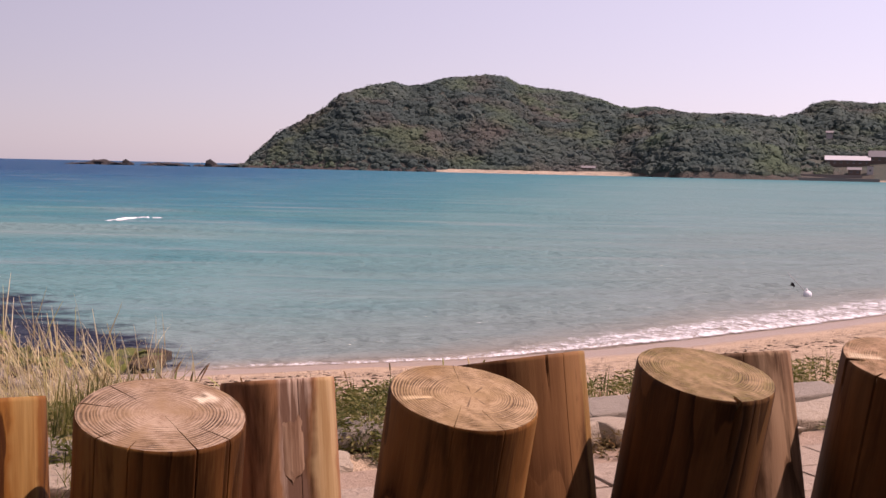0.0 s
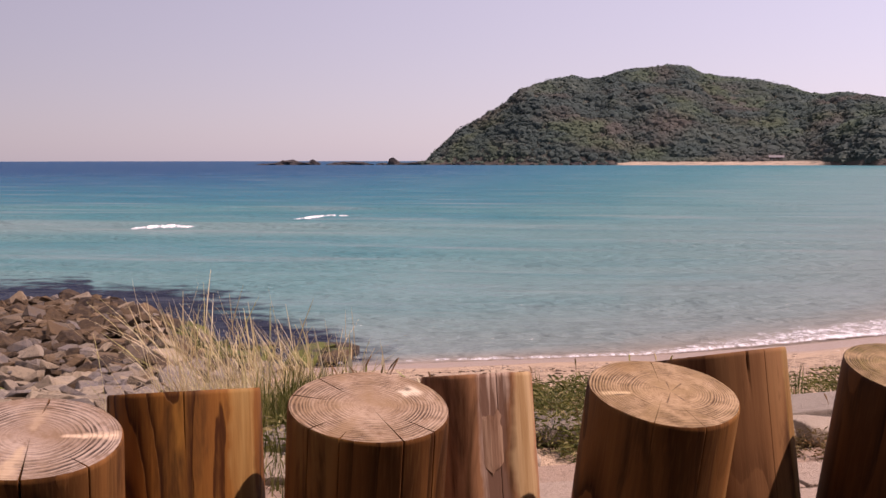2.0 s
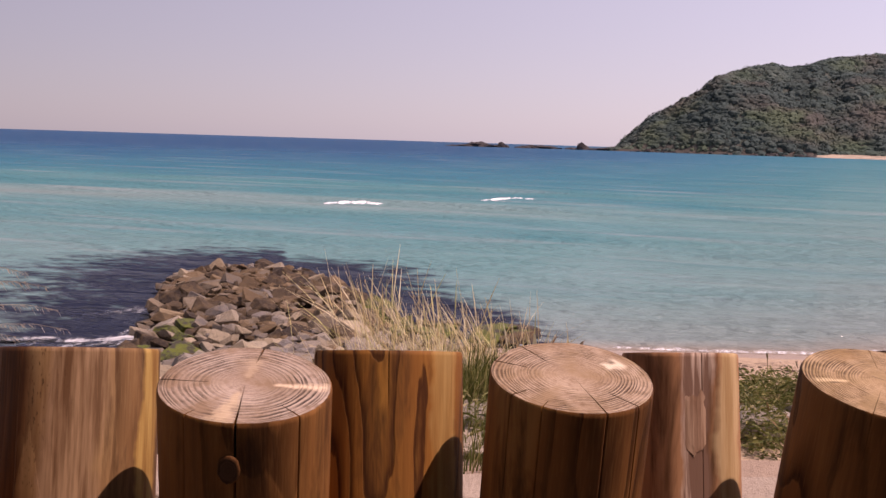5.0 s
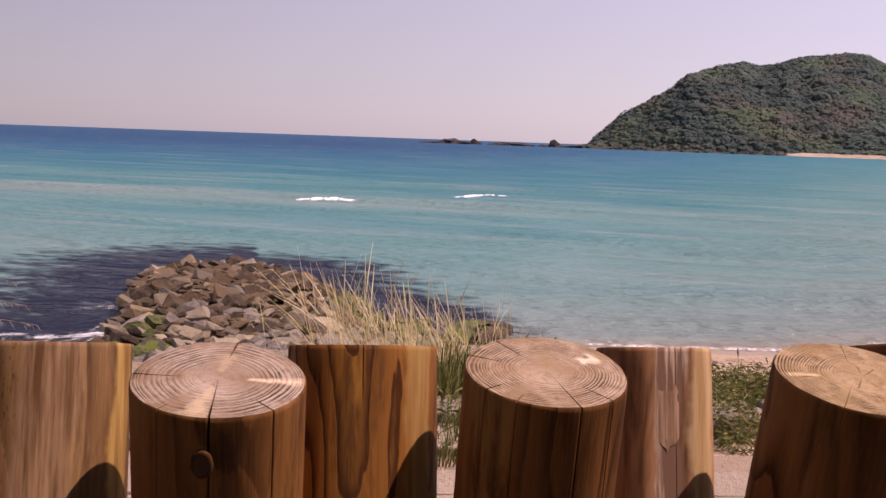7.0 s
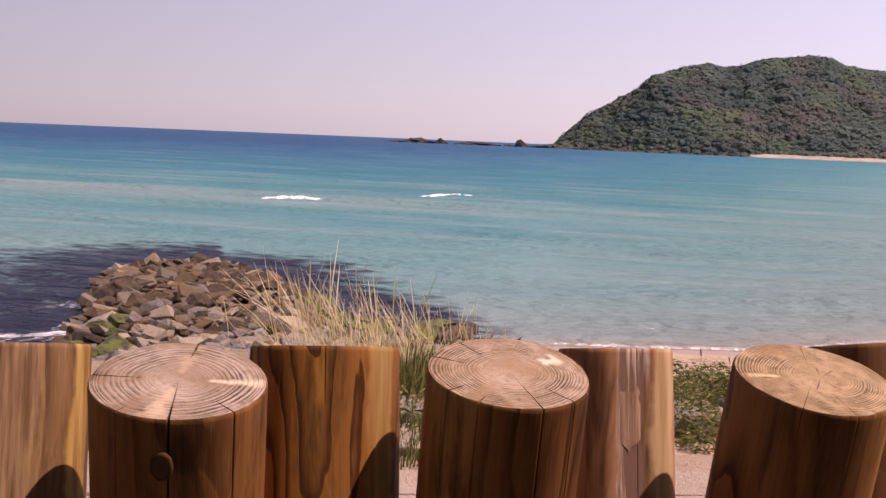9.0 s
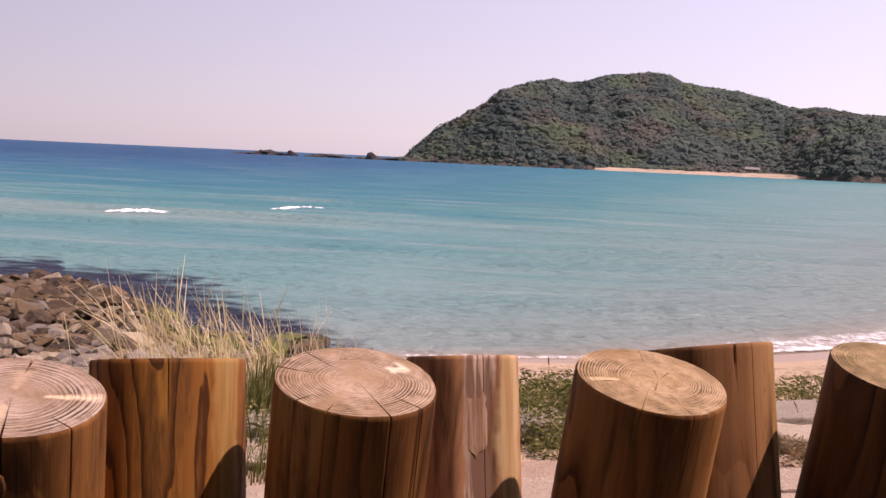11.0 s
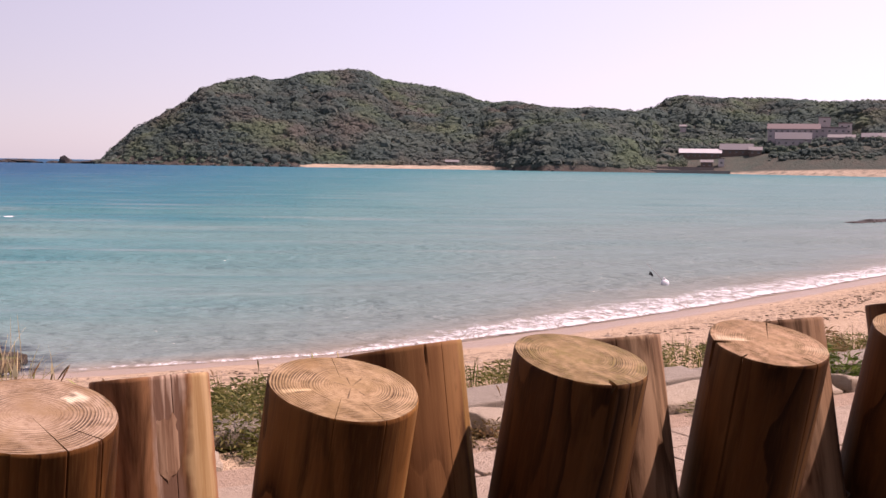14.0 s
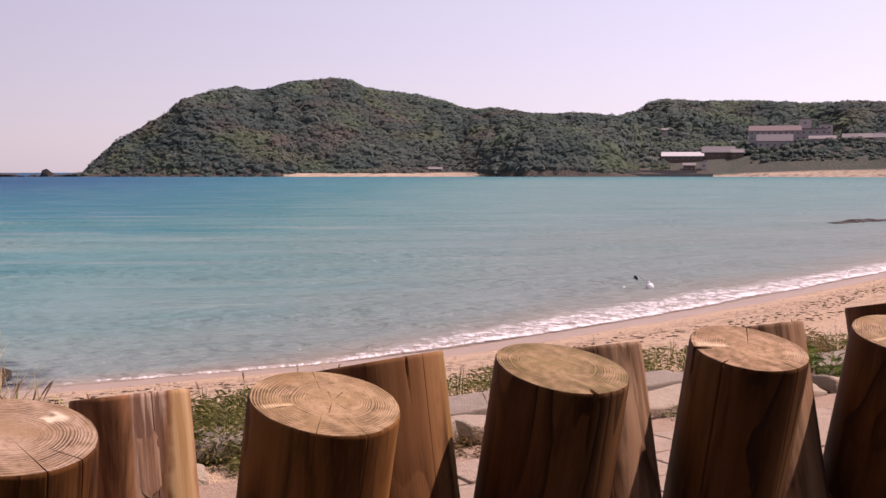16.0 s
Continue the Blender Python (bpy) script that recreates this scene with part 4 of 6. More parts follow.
def make_knot(name, middle, rim, edge):
    n = Nodes(name, 0.7, 0.15)
    d = n.attr("out")
    ring = n.noise(n.join(n.math("MULTIPLY", d, 9.0), n.each(), 0.0), 1.0, 2, 0.5)
    c = n.ramp(n.math("ADD", d, n.math("MULTIPLY", n.math("SUBTRACT", n.noise(n.coord("Object"), 220, 3), 0.5), 0.35)), [(0.0, middle), (0.62, middle), (0.8, rim), (1.0, edge)])
    return n.done(n.mix(n.math("MULTIPLY", n.ramp(ring, [(0.4, 1.0), (0.6, 0.0)]), 0.5), c, rim), None, n.bump(ring, 0.4, 0.001))


def knot(post, r, deg, depth, size, tall, mat, label, lift):
    """A branch knot on a shaft, its face following the round of the log: raised (lift above zero) or a hole."""
    length = post.children[0].matrix_basis.translation.z
    bm = bmesh.new()
    layer = bm.verts.layers.float.new("out")
    rows = []
    for i, f in enumerate((0.0, 0.3, 0.55, 0.72, 0.86, 1.0)):
        row = []
        for j in range(18):
            a = j / 18 * 2 * math.pi
            k = f * (1 + 0.16 * noise.noise(Vector((math.cos(a) * 1.5, math.sin(a) * 1.5, deg))))
            t = radians(deg) + math.cos(a) * size * k / r
            high = r + lift * (1 - f * f) + 0.0003 * math.sin(f * math.pi) - (0.0022 if i == 5 else 0.0) + 0.0004
            v = bm.verts.new((math.cos(t) * high, math.sin(t) * high, length - depth + math.sin(a) * size * tall * k))
            v[layer] = f
            row.append(v)
        rows.append(row)
    for p, q in zip(rows[1:], rows[2:]):
        for j in range(18):
            bm.faces.new((p[j], q[j], q[(j + 1) % 18], p[(j + 1) % 18]))
    for v in rows[0][1:]:
        bm.verts.remove(v)
    for j in range(18):
        bm.faces.new((rows[0][0], rows[1][j], rows[1][(j + 1) % 18]))
    bmesh.ops.recalc_face_normals(bm, faces=bm.faces)
    part("knot", bm, mat, post, label, True)


def tie_wire(post, r, depth):
    """A twisted wire round a post, below its top."""
    length = post.children[0].matrix_basis.translation.z
    bm = bmesh.new()
    rows = []
    for k in range(40):
        a = k / 40 * 2 * math.pi
        c = Vector((math.cos(a) * (r + 0.003), math.sin(a) * (r + 0.003), length - depth + 0.006 * math.sin(a + 0.6)))
        out = Vector((math.cos(a), math.sin(a), 0))
        rows.append([bm.verts.new(c + out * 0.0022 * math.cos(b) + Vector((0, 0, 0.0022 * math.sin(b)))) for b in (0, 1.57, 3.14, 4.71)])
    for p, q in zip(rows, rows[1:] + rows[:1]):
        for j in range(4):
            bm.faces.new((p[j], p[(j + 1) % 4], q[(j + 1) % 4], q[j]))
    n = Nodes("rusty_wire", 0.6)
    n.bsdf.inputs["Metallic"].default_value = 0.7
    part("tie_wire", bm, n.done(n.mix(n.noise(n.coord("Object"), 90, 3), (0.05, 0.03, 0.02), (0.14, 0.07, 0.035))), post, "thin rusty tie wire", True)


tie_wire(WIRED, 0.0865, 0.29)
GREY_KNOT = make_knot("grey_knot", (0.105, 0.056, 0.032), (0.050, 0.021, 0.008), (0.150, 0.062, 0.018))
DARK_KNOT = make_knot("dark_knot", (0.010, 0.005, 0.003), (0.020, 0.009, 0.004), (0.075, 0.036, 0.014))
knot(KNOTTED, 0.0903, -72, 0.051, 0.0125, 1.35, GREY_KNOT, "grey branch knot with a dark rim", 0.0003)
knot(HOLED, 0.0910, -67, 0.160, 0.0060, 0.9, DARK_KNOT, "small dark knot hole", 0.0004)
knot(GREYED, 0.0862, -61, 0.231, 0.0055, 1.1, DARK_KNOT, "small dark knot hole", 0.0004)
torn_flake(TORN, 0.0681, -70, 17.0, 0.050, 0.122)


# ---- rock groyne ----
def make_rock(name, stops, wear):
    n = Nodes(name, 0.85, 0.15)
    c = n.coord("Object")
    w = n.world()
    r = n.math("FRACT", n.math("ADD", n.each(), n.island()))
    base = n.ramp(r, stops)
    base = n.mix(n.ramp(n.noise(w, 6.0, 5, 0.6), [(0.42, 0.0), (0.68, 0.6)]), base, wear)
    base = n.mix(n.ramp(n.noise(w, 19.0, 4, 0.65), [(0.52, 0.0), (0.70, 0.55)]), base, (0.07, 0.058, 0.052))
    z = n.xyz(w)[2]
    wetline = n.ramp(n.math("ADD", z, n.math("MULTIPLY", n.noise(w, 1.5, 3), 0.4)), [(0.24, 1.0), (0.50, 0.0)])
    base = n.mix(n.math("MULTIPLY", wetline, 0.7), base, (0.035, 0.032, 0.03))
    rough = n.ramp(wetline, [(0.0, 0.85), (1.0, 0.4)])
    return n.done(base, rough, n.bump(n.noise(w, 14.0, 7, 0.72), 1.0, 0.05))


def make_algae():
    n = Nodes("algae_rock", 0.7, 0.3)
    c = n.coord("Object")
    g = n.mix(n.noise(c, 5, 4), (0.045, 0.060, 0.008), (0.14, 0.15, 0.018))
    g = n.mix(n.ramp(n.noise(c, 2.5, 4), [(0.46, 0.0), (0.58, 1.0)]), g, (0.04, 0.034, 0.024))
    return n.done(g, None, n.bump(n.noise(c, 14, 4), 0.7, 0.04))


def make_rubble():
    n = Nodes("gap_shade_rubble", 0.85, 0.2)
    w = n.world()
    # near-black tones put crevice shade between the boulders
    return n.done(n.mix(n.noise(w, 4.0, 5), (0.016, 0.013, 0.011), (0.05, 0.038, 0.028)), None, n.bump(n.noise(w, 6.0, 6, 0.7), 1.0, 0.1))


ROCK = make_rock("groyne_rock", [(0.0, (0.024, 0.018, 0.015)), (0.25, (0.053, 0.037, 0.024)), (0.45, (0.120, 0.080, 0.045)), (0.65, (0.189, 0.131, 0.075)), (0.82, (0.103, 0.090, 0.078)), (1.0, (0.284, 0.212, 0.129))], (0.146, 0.098, 0.051))
DRY_ROCK = make_rock("bleached_rock", [(0.0, (0.10, 0.085, 0.074)), (0.3, (0.19, 0.17, 0.155)), (0.55, (0.27, 0.215, 0.145)), (0.8, (0.37, 0.30, 0.205)), (1.0, (0.22, 0.205, 0.195))], (0.28, 0.22, 0.145))
ALGAE = make_algae()


def boulder_mesh(seed):
    rng = np.random.default_rng(100 + seed)
    bm = bmesh.new()
    for sx in (-1, 1):
        for sy in (-1, 1):
            for sz in (-1, 1):
                bm.verts.new(np.array((sx, sy, sz)) * rng.uniform(0.42, 0.98, 3))
    for k in range(4):
        p = rng.normal(size=3)
        bm.verts.new(p / np.linalg.norm(p) * rng.uniform(0.85, 1.15))
    bmesh.ops.convex_hull(bm, input=bm.verts)
    for v in [v for v in bm.verts if not v.link_faces]:
        bm.verts.remove(v)
    bmesh.ops.bevel(bm, geom=list(bm.edges), offset=0.045, segments=1, affect="EDGES")
    me = bpy.data.meshes.new("boulder")
    bm.to_mesh(me)
    bm.free()
    me.materials.append(ROCK)
    return me


BOULDERS = [boulder_mesh(k) for k in range(10)]
GROYNE_A, GROYNE_B = Vector((-4.2, 9.8)), Vector((-13.9, 28.2))


def groyne_sides(a):
    """How far the groyne reaches to either side of its line, a of the way along."""
    left, right = -3.15, float(np.interp(a, [0.4, 0.62, 0.92], [2.95, 2.2, 0.9]))
    if a > 0.9:
        k = math.sqrt(max(0.04, 1 - ((a - 0.9) / 0.12) ** 2))
        mid = (left + right) / 2
        left, right = mid + (left - mid) * k, mid + (right - mid) * k
    return left, right


def groyne():
    rng = np.random.default_rng(9)
    algae = [m.copy() for m in BOULDERS[:4]]
    for m in algae:
        m.materials[0] = ALGAE
    bleached = [m.copy() for m in BOULDERS]
    for m in bleached:
        m.materials[0] = DRY_ROCK
    way = (GROYNE_B - GROYNE_A)
    length = way.length
    way = way / length
    side = Vector((way.y, -way.x))
    spots = []
    tries = 0
    loose_v, loose_f, loose_m = [], [], []
    while len(spots) < 1150 and tries < 40000:
        tries += 1
        t = rng.uniform(-0.02, 1.0) * length
        left, right = groyne_sides(t / length)
        o = rng.uniform(left, right)
        p = GROYNE_A + way * t + side * o
        s = rng.uniform(0.18, 0.34) if tries < 1200 else rng.uniform(0.09, 0.20)
        if any((p - q).length < (s + b) * 0.66 for q, b in spots):
            continue
        spots.append((p, s))
        k = abs(o - (left + right) / 2) / ((right - left) / 2 + 0.15)
        crest = 0.30 if t > length * 0.4 else 0.30 + (1 - t / (length * 0.4)) * 1.0
        z = crest * (1 - k ** 2.6) + 0.10
        green = ((o < -2.1 and 7.0 < t < 11.5) or (o > right - 0.9 and 9.0 < t < 14.5)) and z < 0.9 and rng.uniform() < 0.55
        pale = not green and rng.uniform() < np.interp(t, [8.0, 12.5], [0.85, 0.10])
        shape = (algae if green else bleached if pale else BOULDERS)[rng.integers(4 if green else 10)]
        m = Matrix.Translation((p.x, p.y, z - s * 0.12 + rng.uniform(-0.10, 0.07))) @ pose(0, 0, 0, rng.uniform(-32, 32), rng.uniform(-32, 32), rng.uniform(0, 360)) @ Matrix.Diagonal((s * rng.uniform(1.1, 1.6), s, s * rng.uniform(0.38, 0.66), 1))
        if len(spots) > 290 and not green:
            base = len(loose_v)
            loose_v += [tuple(m @ v.co) for v in shape.vertices]
            loose_f += [tuple(i + base for i in f.vertices) for f in shape.polygons]
            loose_m += [1 if pale else 0] * len(shape.polygons)
            continue
        ob = new("boulder", shape)
        ob.matrix_basis = m
        tagged(ob, "angular boulder covered in bright green algae" if green else "flat sun-bleached tan boulder of the rock groyne" if pale else "angular grey-brown boulder of the rock groyne", "boulder", "boulders of the groyne")
    tagged(mesh_object("rubble", loose_v, loose_f, [ROCK, DRY_ROCK], None, False, loose_m), "small dark angular stones wedged between the boulders", "stones", kind="stuff")
    # low algae-green ledge stones at the water beside it
    for k in range(14):
        s = rng.uniform(0.18, 0.38)
        x, y = -7.9 + 2.3 * rng.uniform(), 21.2 + 1.3 * rng.uniform()
        ob = new("boulder", algae[k % 4] if k % 3 else BOULDERS[k % 10])
        ob.matrix_basis = Matrix.Translation((x, y, 0.12)) @ pose(0, 0, 0, rng.uniform(-10, 10), rng.uniform(-10, 10), rng.uniform(0, 360)) @ Matrix.Diagonal((s * 1.5, s, s * 0.42, 1))
        tagged(ob, "low flat shore rock with green algae in shallow water" if k % 3 else "low dark shore rock in shallow water", "boulder", "shore rocks beside the groyne")
    # the packed core under them, coloured near black as shade in the gaps
    bm = bmesh.new()
    rows = []
    for a in np.linspace(-0.02, 1.0, 24):
        t = a * length
        left, right = groyne_sides(a)
        crest = 0.16 if a > 0.4 else 0.16 + (1 - a / 0.4) * 1.0
        row = []
        for o in np.linspace(-1, 1, 11):
            p = GROYNE_A + way * t + side * ((left + right) / 2 + o * ((right - left) / 2 + 0.5))
            row.append(bm.verts.new((p.x, p.y, crest * (1 - abs(o) ** 2.2) - 0.35 * abs(o) ** 4 + 0.1 * noise.noise(Vector((p.x, p.y, 0))))))
        rows.append(row)
    for a, b in zip(rows, rows[1:]):
        for k in range(10):
            bm.faces.new((a[k], a[k + 1], b[k + 1], b[k]))
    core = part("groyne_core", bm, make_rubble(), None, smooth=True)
    tagged(core, "packed rubble under the groyne boulders, darkened for shaded gaps", "rubble", kind="structure")


groyne()


# ---- promenade edge: pavers, stones, plants ----
def fence_point(u, v, z=0.0):
    p = FENCE_O + FENCE_U * u + FENCE_V * v
    return Vector((p[0], p[1], z))


FENCE_DEG = math.degrees(math.atan2(FENCE_U[1], FENCE_U[0]))


def make_stone(name, a, b, dark, scale=9.0):
    n = Nodes(name, 0.85, 0.3)
    c = n.coord("Object")
    base = n.mix(n.noise(c, scale, 5, 0.6), a, b)
    base = n.mix(n.math("MULTIPLY", n.each(), 0.35), base, a)
    base = n.mix(n.ramp(n.noise(c, scale * 2.7, 5, 0.7), [(0.55, 0.0), (0.72, 0.65)]), base, dark)
    fine = n.noise(c, scale * 16, 3, 0.6)
    base = n.mix(n.math("MULTIPLY", n.ramp(fine, [(0.4, 1.0), (0.6, 0.0)]), 0.18), base, dark)
    h = n.math("ADD", n.noise(c, scale * 2, 6, 0.65), n.math("MULTIPLY", fine, 0.25))
    return n.done(base, None, n.bump(h, 0.9, 0.03))


PAVER = make_stone("pink_paver", (0.36, 0.275, 0.205), (0.46, 0.365, 0.28), (0.19, 0.14, 0.10))
KERB = make_stone("grey_concrete", (0.25, 0.21, 0.165), (0.36, 0.31, 0.25), (0.14, 0.11, 0.08))
PALE = make_stone("pale_stone", (0.30, 0.24, 0.17), (0.45, 0.375, 0.29), (0.15, 0.11, 0.08), 6.0)
DARK_ROAD = make_stone("added_dark_road", (0.045, 0.042, 0.04), (0.065, 0.06, 0.055), (0.03, 0.028, 0.026), 2.0)


def rough_block(name, sx, sy, sz, seed, wear):
    """A worn block: bevelled, with knocked edges and an uneven face."""
    bm = bmesh.new()
    box(bm, -sx / 2, -sy / 2, 0, sx / 2, sy / 2, sz, min(sx, sy, sz) * 0.14)
    bmesh.ops.subdivide_edges(bm, edges=[e for e in bm.edges if e.calc_length() > 0.12], cuts=3, use_grid_fill=True)
    for v in bm.verts:
        k = noise.noise_vector(v.co * 5 + Vector((seed * 7.1, 0, seed)))
        v.co += Vector(k) * wear
    me = bpy.data.meshes.new(name)
    bm.to_mesh(me)
    bm.free()
    me.polygons.foreach_set("use_smooth", np.ones(len(me.polygons), dtype=bool))
    return me


def edging():
    rng = np.random.default_rng(21)
    slabs = [rough_block("kerb_slab", 0.85, 0.36, 0.085, k, 0.016) for k in range(4)]
    pale = [rough_block("edging_stone", 0.62, 0.26, 0.10, 10 + k, 0.05) for k in range(5)]
    for m in slabs:
        m.materials.append(KERB)
    for m in pale:
        m.materials.append(PALE)
    u = -5.2
    while u < 8.6:
        p = fence_point(u + rng.uniform(-0.01, 0.01), 3.74 + rng.uniform(-0.02, 0.02), PROM_Z - 0.035)
        ob = new("kerb_slab", slabs[rng.integers(4)])
        ob.matrix_basis = Matrix.Translation(p) @ pose(0, 0, 0, rng.uniform(-2, 2), rng.uniform(-2, 2), FENCE_DEG + rng.uniform(-2, 2))
        tagged(ob, "worn grey concrete kerb slab between weeds", "kerb", "kerb slabs along the promenade")
        u += 0.88
    u = -5.0
    while u < 8.4:
        w = rng.uniform(0.42, 0.95)
        if 0.55 < u + w * 0.3 < 1.75:
            u += 0.3
            continue
        p = fence_point(u + w * 0.3, 3.30 + rng.uniform(-0.04, 0.05), PROM_Z - 0.05)
        ob = new("edging_stone", pale[rng.integers(5)])
        ob.matrix_basis = Matrix.Translation(p) @ pose(0, 0, 0, rng.uniform(-5, 5), rng.uniform(-5, 5), FENCE_DEG + rng.uniform(-9, 9)) @ Matrix.Diagonal((w * 1.35, rng.uniform(0.8, 1.25), rng.uniform(0.75, 1.15), 1))
        tagged(ob, "pale irregular edging stone set beside the paving", "stone", "edging stones along the promenade")
        u += w * 0.92
    # rough stones on the slope toward the groyne
    for k in range(20):
        u, v = rng.uniform(-3.5, 0.6), rng.uniform(4.6, 6.6)
        if u > -1.0 and v < 5.2:
            continue
        s = rng.uniform(0.08, 0.18)
        p = fence_point(u, v)
        z = ground_at(p.x, p.y)
        ob = new("slope_stone", BOULDERS[rng.integers(10)])
        ob.matrix_basis = Matrix.Translation((p.x, p.y, z + s * 0.2)) @ pose(0, 0, 0, rng.uniform(-15, 15), rng.uniform(-15, 15), rng.uniform(0, 360)) @ Matrix.Diagonal((s * 1.3, s, s * 0.65, 1))
        tagged(ob, "grey-brown rough stone half sunk in sand", "stone", "stones on the sandy slope")


edging()


# ---- plants ----
def make_leaf(name, stops, rough=0.6):
    n = Nodes(name, rough, 0.3)
    c = n.ramp(n.island(), stops)
    c = n.mix(n.math("MULTIPLY", n.noise(n.coord("Object"), 40.0, 3), 0.3), c, stops[0][1])
    n.done(c)
    thin = n.node("ShaderNodeBsdfTranslucent", Color=c)
    both = n.tree.nodes.new("ShaderNodeMixShader")
    both.inputs[0].default_value = 0.4
    n.tree.links.new(n.bsdf.outputs[0], both.inputs[1])
    n.tree.links.new(thin.outputs[0], both.inputs[2])
    n.tree.links.new(both.outputs[0], n.tree.nodes["Material Output"].inputs["Surface"])
    return n.mat


STRAW = make_leaf("dry_grass", [(0.0, (0.42, 0.33, 0.16)), (0.35, (0.64, 0.53, 0.30)), (0.7, (0.82, 0.74, 0.52)), (0.88, (0.52, 0.48, 0.20)), (1.0, (0.30, 0.33, 0.08))])
GREEN = make_leaf("green_grass", [(0.0, (0.060, 0.068, 0.018)), (0.45, (0.135, 0.148, 0.036)), (0.8, (0.26, 0.245, 0.075)), (1.0, (0.42, 0.34, 0.16))])
LEAFY = make_leaf("green_leaves", [(0.0, (0.055, 0.088, 0.018)), (0.6, (0.115, 0.165, 0.032)), (1.0, (0.20, 0.24, 0.055))])
RUSTY = make_leaf("rusty_weed", [(0.0, (0.13, 0.10, 0.035)), (0.5, (0.21, 0.15, 0.06)), (1.0, (0.30, 0.17, 0.08))])


def blades(rng, n, area, height, width, lean, curl, seeds=0.0):
    """Curved tapering blades on the ground: vertices and quads. area(rng) gives the foot; lean (x, y) is the wind."""
    vs, fs = [], []
    for k in range(n):
        foot = area(rng)
        h = height * rng.uniform(0.45, 1.0)
        az = rng.uniform(0, 2 * math.pi)
        face = Vector((math.cos(az), math.sin(az), 0)) * width * rng.uniform(0.6, 1.2)
        drift = Vector((lean[0] + rng.normal() * 0.17, lean[1] + rng.normal() * 0.17, 0))
        bend = curl * rng.uniform(0.4, 1.5)
        base = len(vs)
        steps = 5
        tip = rng.uniform() < seeds
        for j in range(steps + 1):
            t = j / steps
            p = foot + Vector((0, 0, h * (t - 0.22 * bend * t * t))) + drift * h * (0.35 * t + bend * t * t)
            w = (1 - t) ** 0.7 + 0.04
            if tip and 0.62 < t:
                w = 1.9 if t < 0.95 else 0.5
            vs += [p - face * w * 0.5, p + face * w * 0.5]
        for j in range(steps):
            a = base + j * 2
            fs.append((a, a + 1, a + 3, a + 2))
    return vs, fs


def on_land(x, y, sink=0.02):
    return Vector((x, y, ground_at(x, y) - sink))


def plant(name, verts, faces, mat, label, category, group="", kind=""):
    v = np.array([tuple(p) for p in verts])
    base = Vector((v[:, 0].mean(), v[:, 1].mean(), v[:, 2].min()))
    ob = fast_mesh(name, v - np.array(base), np.array(faces), mat, None, False)
    ob.matrix_basis = Matrix.Translation(base)
    return tagged(ob, label, category, group, kind)


def tall_grass():
    rng = np.random.default_rng(31)
    # dry tussocks on the slope between the fence and the groyne
    for k in range(11):
        x, y = -3.50 + 1.1 * (k / 10) + rng.uniform(-0.12, 0.12), 8.55 + 0.5 * (k / 10) + rng.uniform(-0.4, 0.4)
        tall = 1.62 - 0.42 * (k / 10) + rng.uniform(-0.2, 0.1)

        def area(r, x=x, y=y):
            return on_land(x + r.normal() * 0.17, y + r.normal() * 0.2)
        v, q = blades(rng, 52, area, tall, 0.0046, (-0.14, 0.0), 0.9, 0.9)
        v2, q2 = blades(rng, 400, area, tall * 0.46, 0.0060, (-0.08, 0.0), 0.9)
        q2 = [tuple(i + len(v) for i in f) for f in q2]
        plant("grass_tussock", v + v2, q + q2, STRAW, "tall dry straw-coloured beach grass bent by the wind", "grass", "dry grass tussocks", "stuff")
    for k in range(16):
        f = k / 15
        x, y = -3.0 + 1.75 * f + rng.uniform(-0.1, 0.1), 8.9 + 0.25 * f + rng.uniform(-0.3, 0.3)

        def area(r, x=x, y=y):
            return on_land(x + r.normal() * 0.13, y + r.normal() * 0.16)
        v, q = blades(rng, 150, area, 0.34 - 0.14 * f, 0.009, (-0.1, 0.0), 0.5)
        plant("grass_clump", v, q, GREEN if k % 4 else STRAW, "low yellow-green grass at the foot of the dry tussocks", "grass", "grass clumps", "stuff")
    for k, (x, y, h, c) in enumerate([(-1.50, 4.95, 0.36, GREEN), (-1.60, 5.35, 0.38, GREEN), (-1.30, 4.45, 0.27, GREEN), (-1.22, 4.20, 0.20, GREEN), (-1.75, 6.2, 0.55, STRAW), (-1.38, 5.6, 0.5, STRAW),
                                       (-3.35, 3.95, 0.16, GREEN)]):
        def area(r, x=x, y=y):
            return on_land(x + r.normal() * 0.10, y + r.normal() * 0.10)
        v, q = blades(rng, 330 if c is GREEN else 26, area, h, 0.011, (0.1, -0.05), 0.8, 0.1 if c is STRAW else 0.0)
        plant("grass_clump", v, q, c, "long green grass clump behind the log fence" if c is GREEN else "thin dry grass stalks behind the log fence", "grass", "grass clumps", "stuff")


tall_grass()


def leaf_clump(rng, x, y, r, h, n, size, lift=0.0):
    """A low bush of many small pointed leaves on short stems."""
    vs, fs = [], []
    g = on_land(x, y, 0.0) + Vector((0, 0, lift))
    for k in range(n):
        a, d, t = rng.uniform(0, 6.28), math.sqrt(rng.uniform()) * r, rng.uniform(0, 1)
        p = g + Vector((math.cos(a) * d, math.sin(a) * d, h * t * (1 - 0.7 * (d / r) ** 2)))
        e = Vector((math.cos(a) + rng.normal() * 0.7, math.sin(a) + rng.normal() * 0.7, rng.uniform(-0.2, 1.0))).normalized()
        s = e.cross(Vector((rng.normal(), rng.normal(), rng.normal()))).normalized()
        L, W = size * rng.uniform(0.8, 2.2), size * rng.uniform(0.10, 0.22)
        b = len(vs)
        vs += [p, p + e * L * 0.5 + s * W, p + e * L - Vector((0, 0, L * 0.15)), p + e * L * 0.5 - s * W]
        fs.append((b, b + 1, b + 2, b + 3))
    return vs, fs


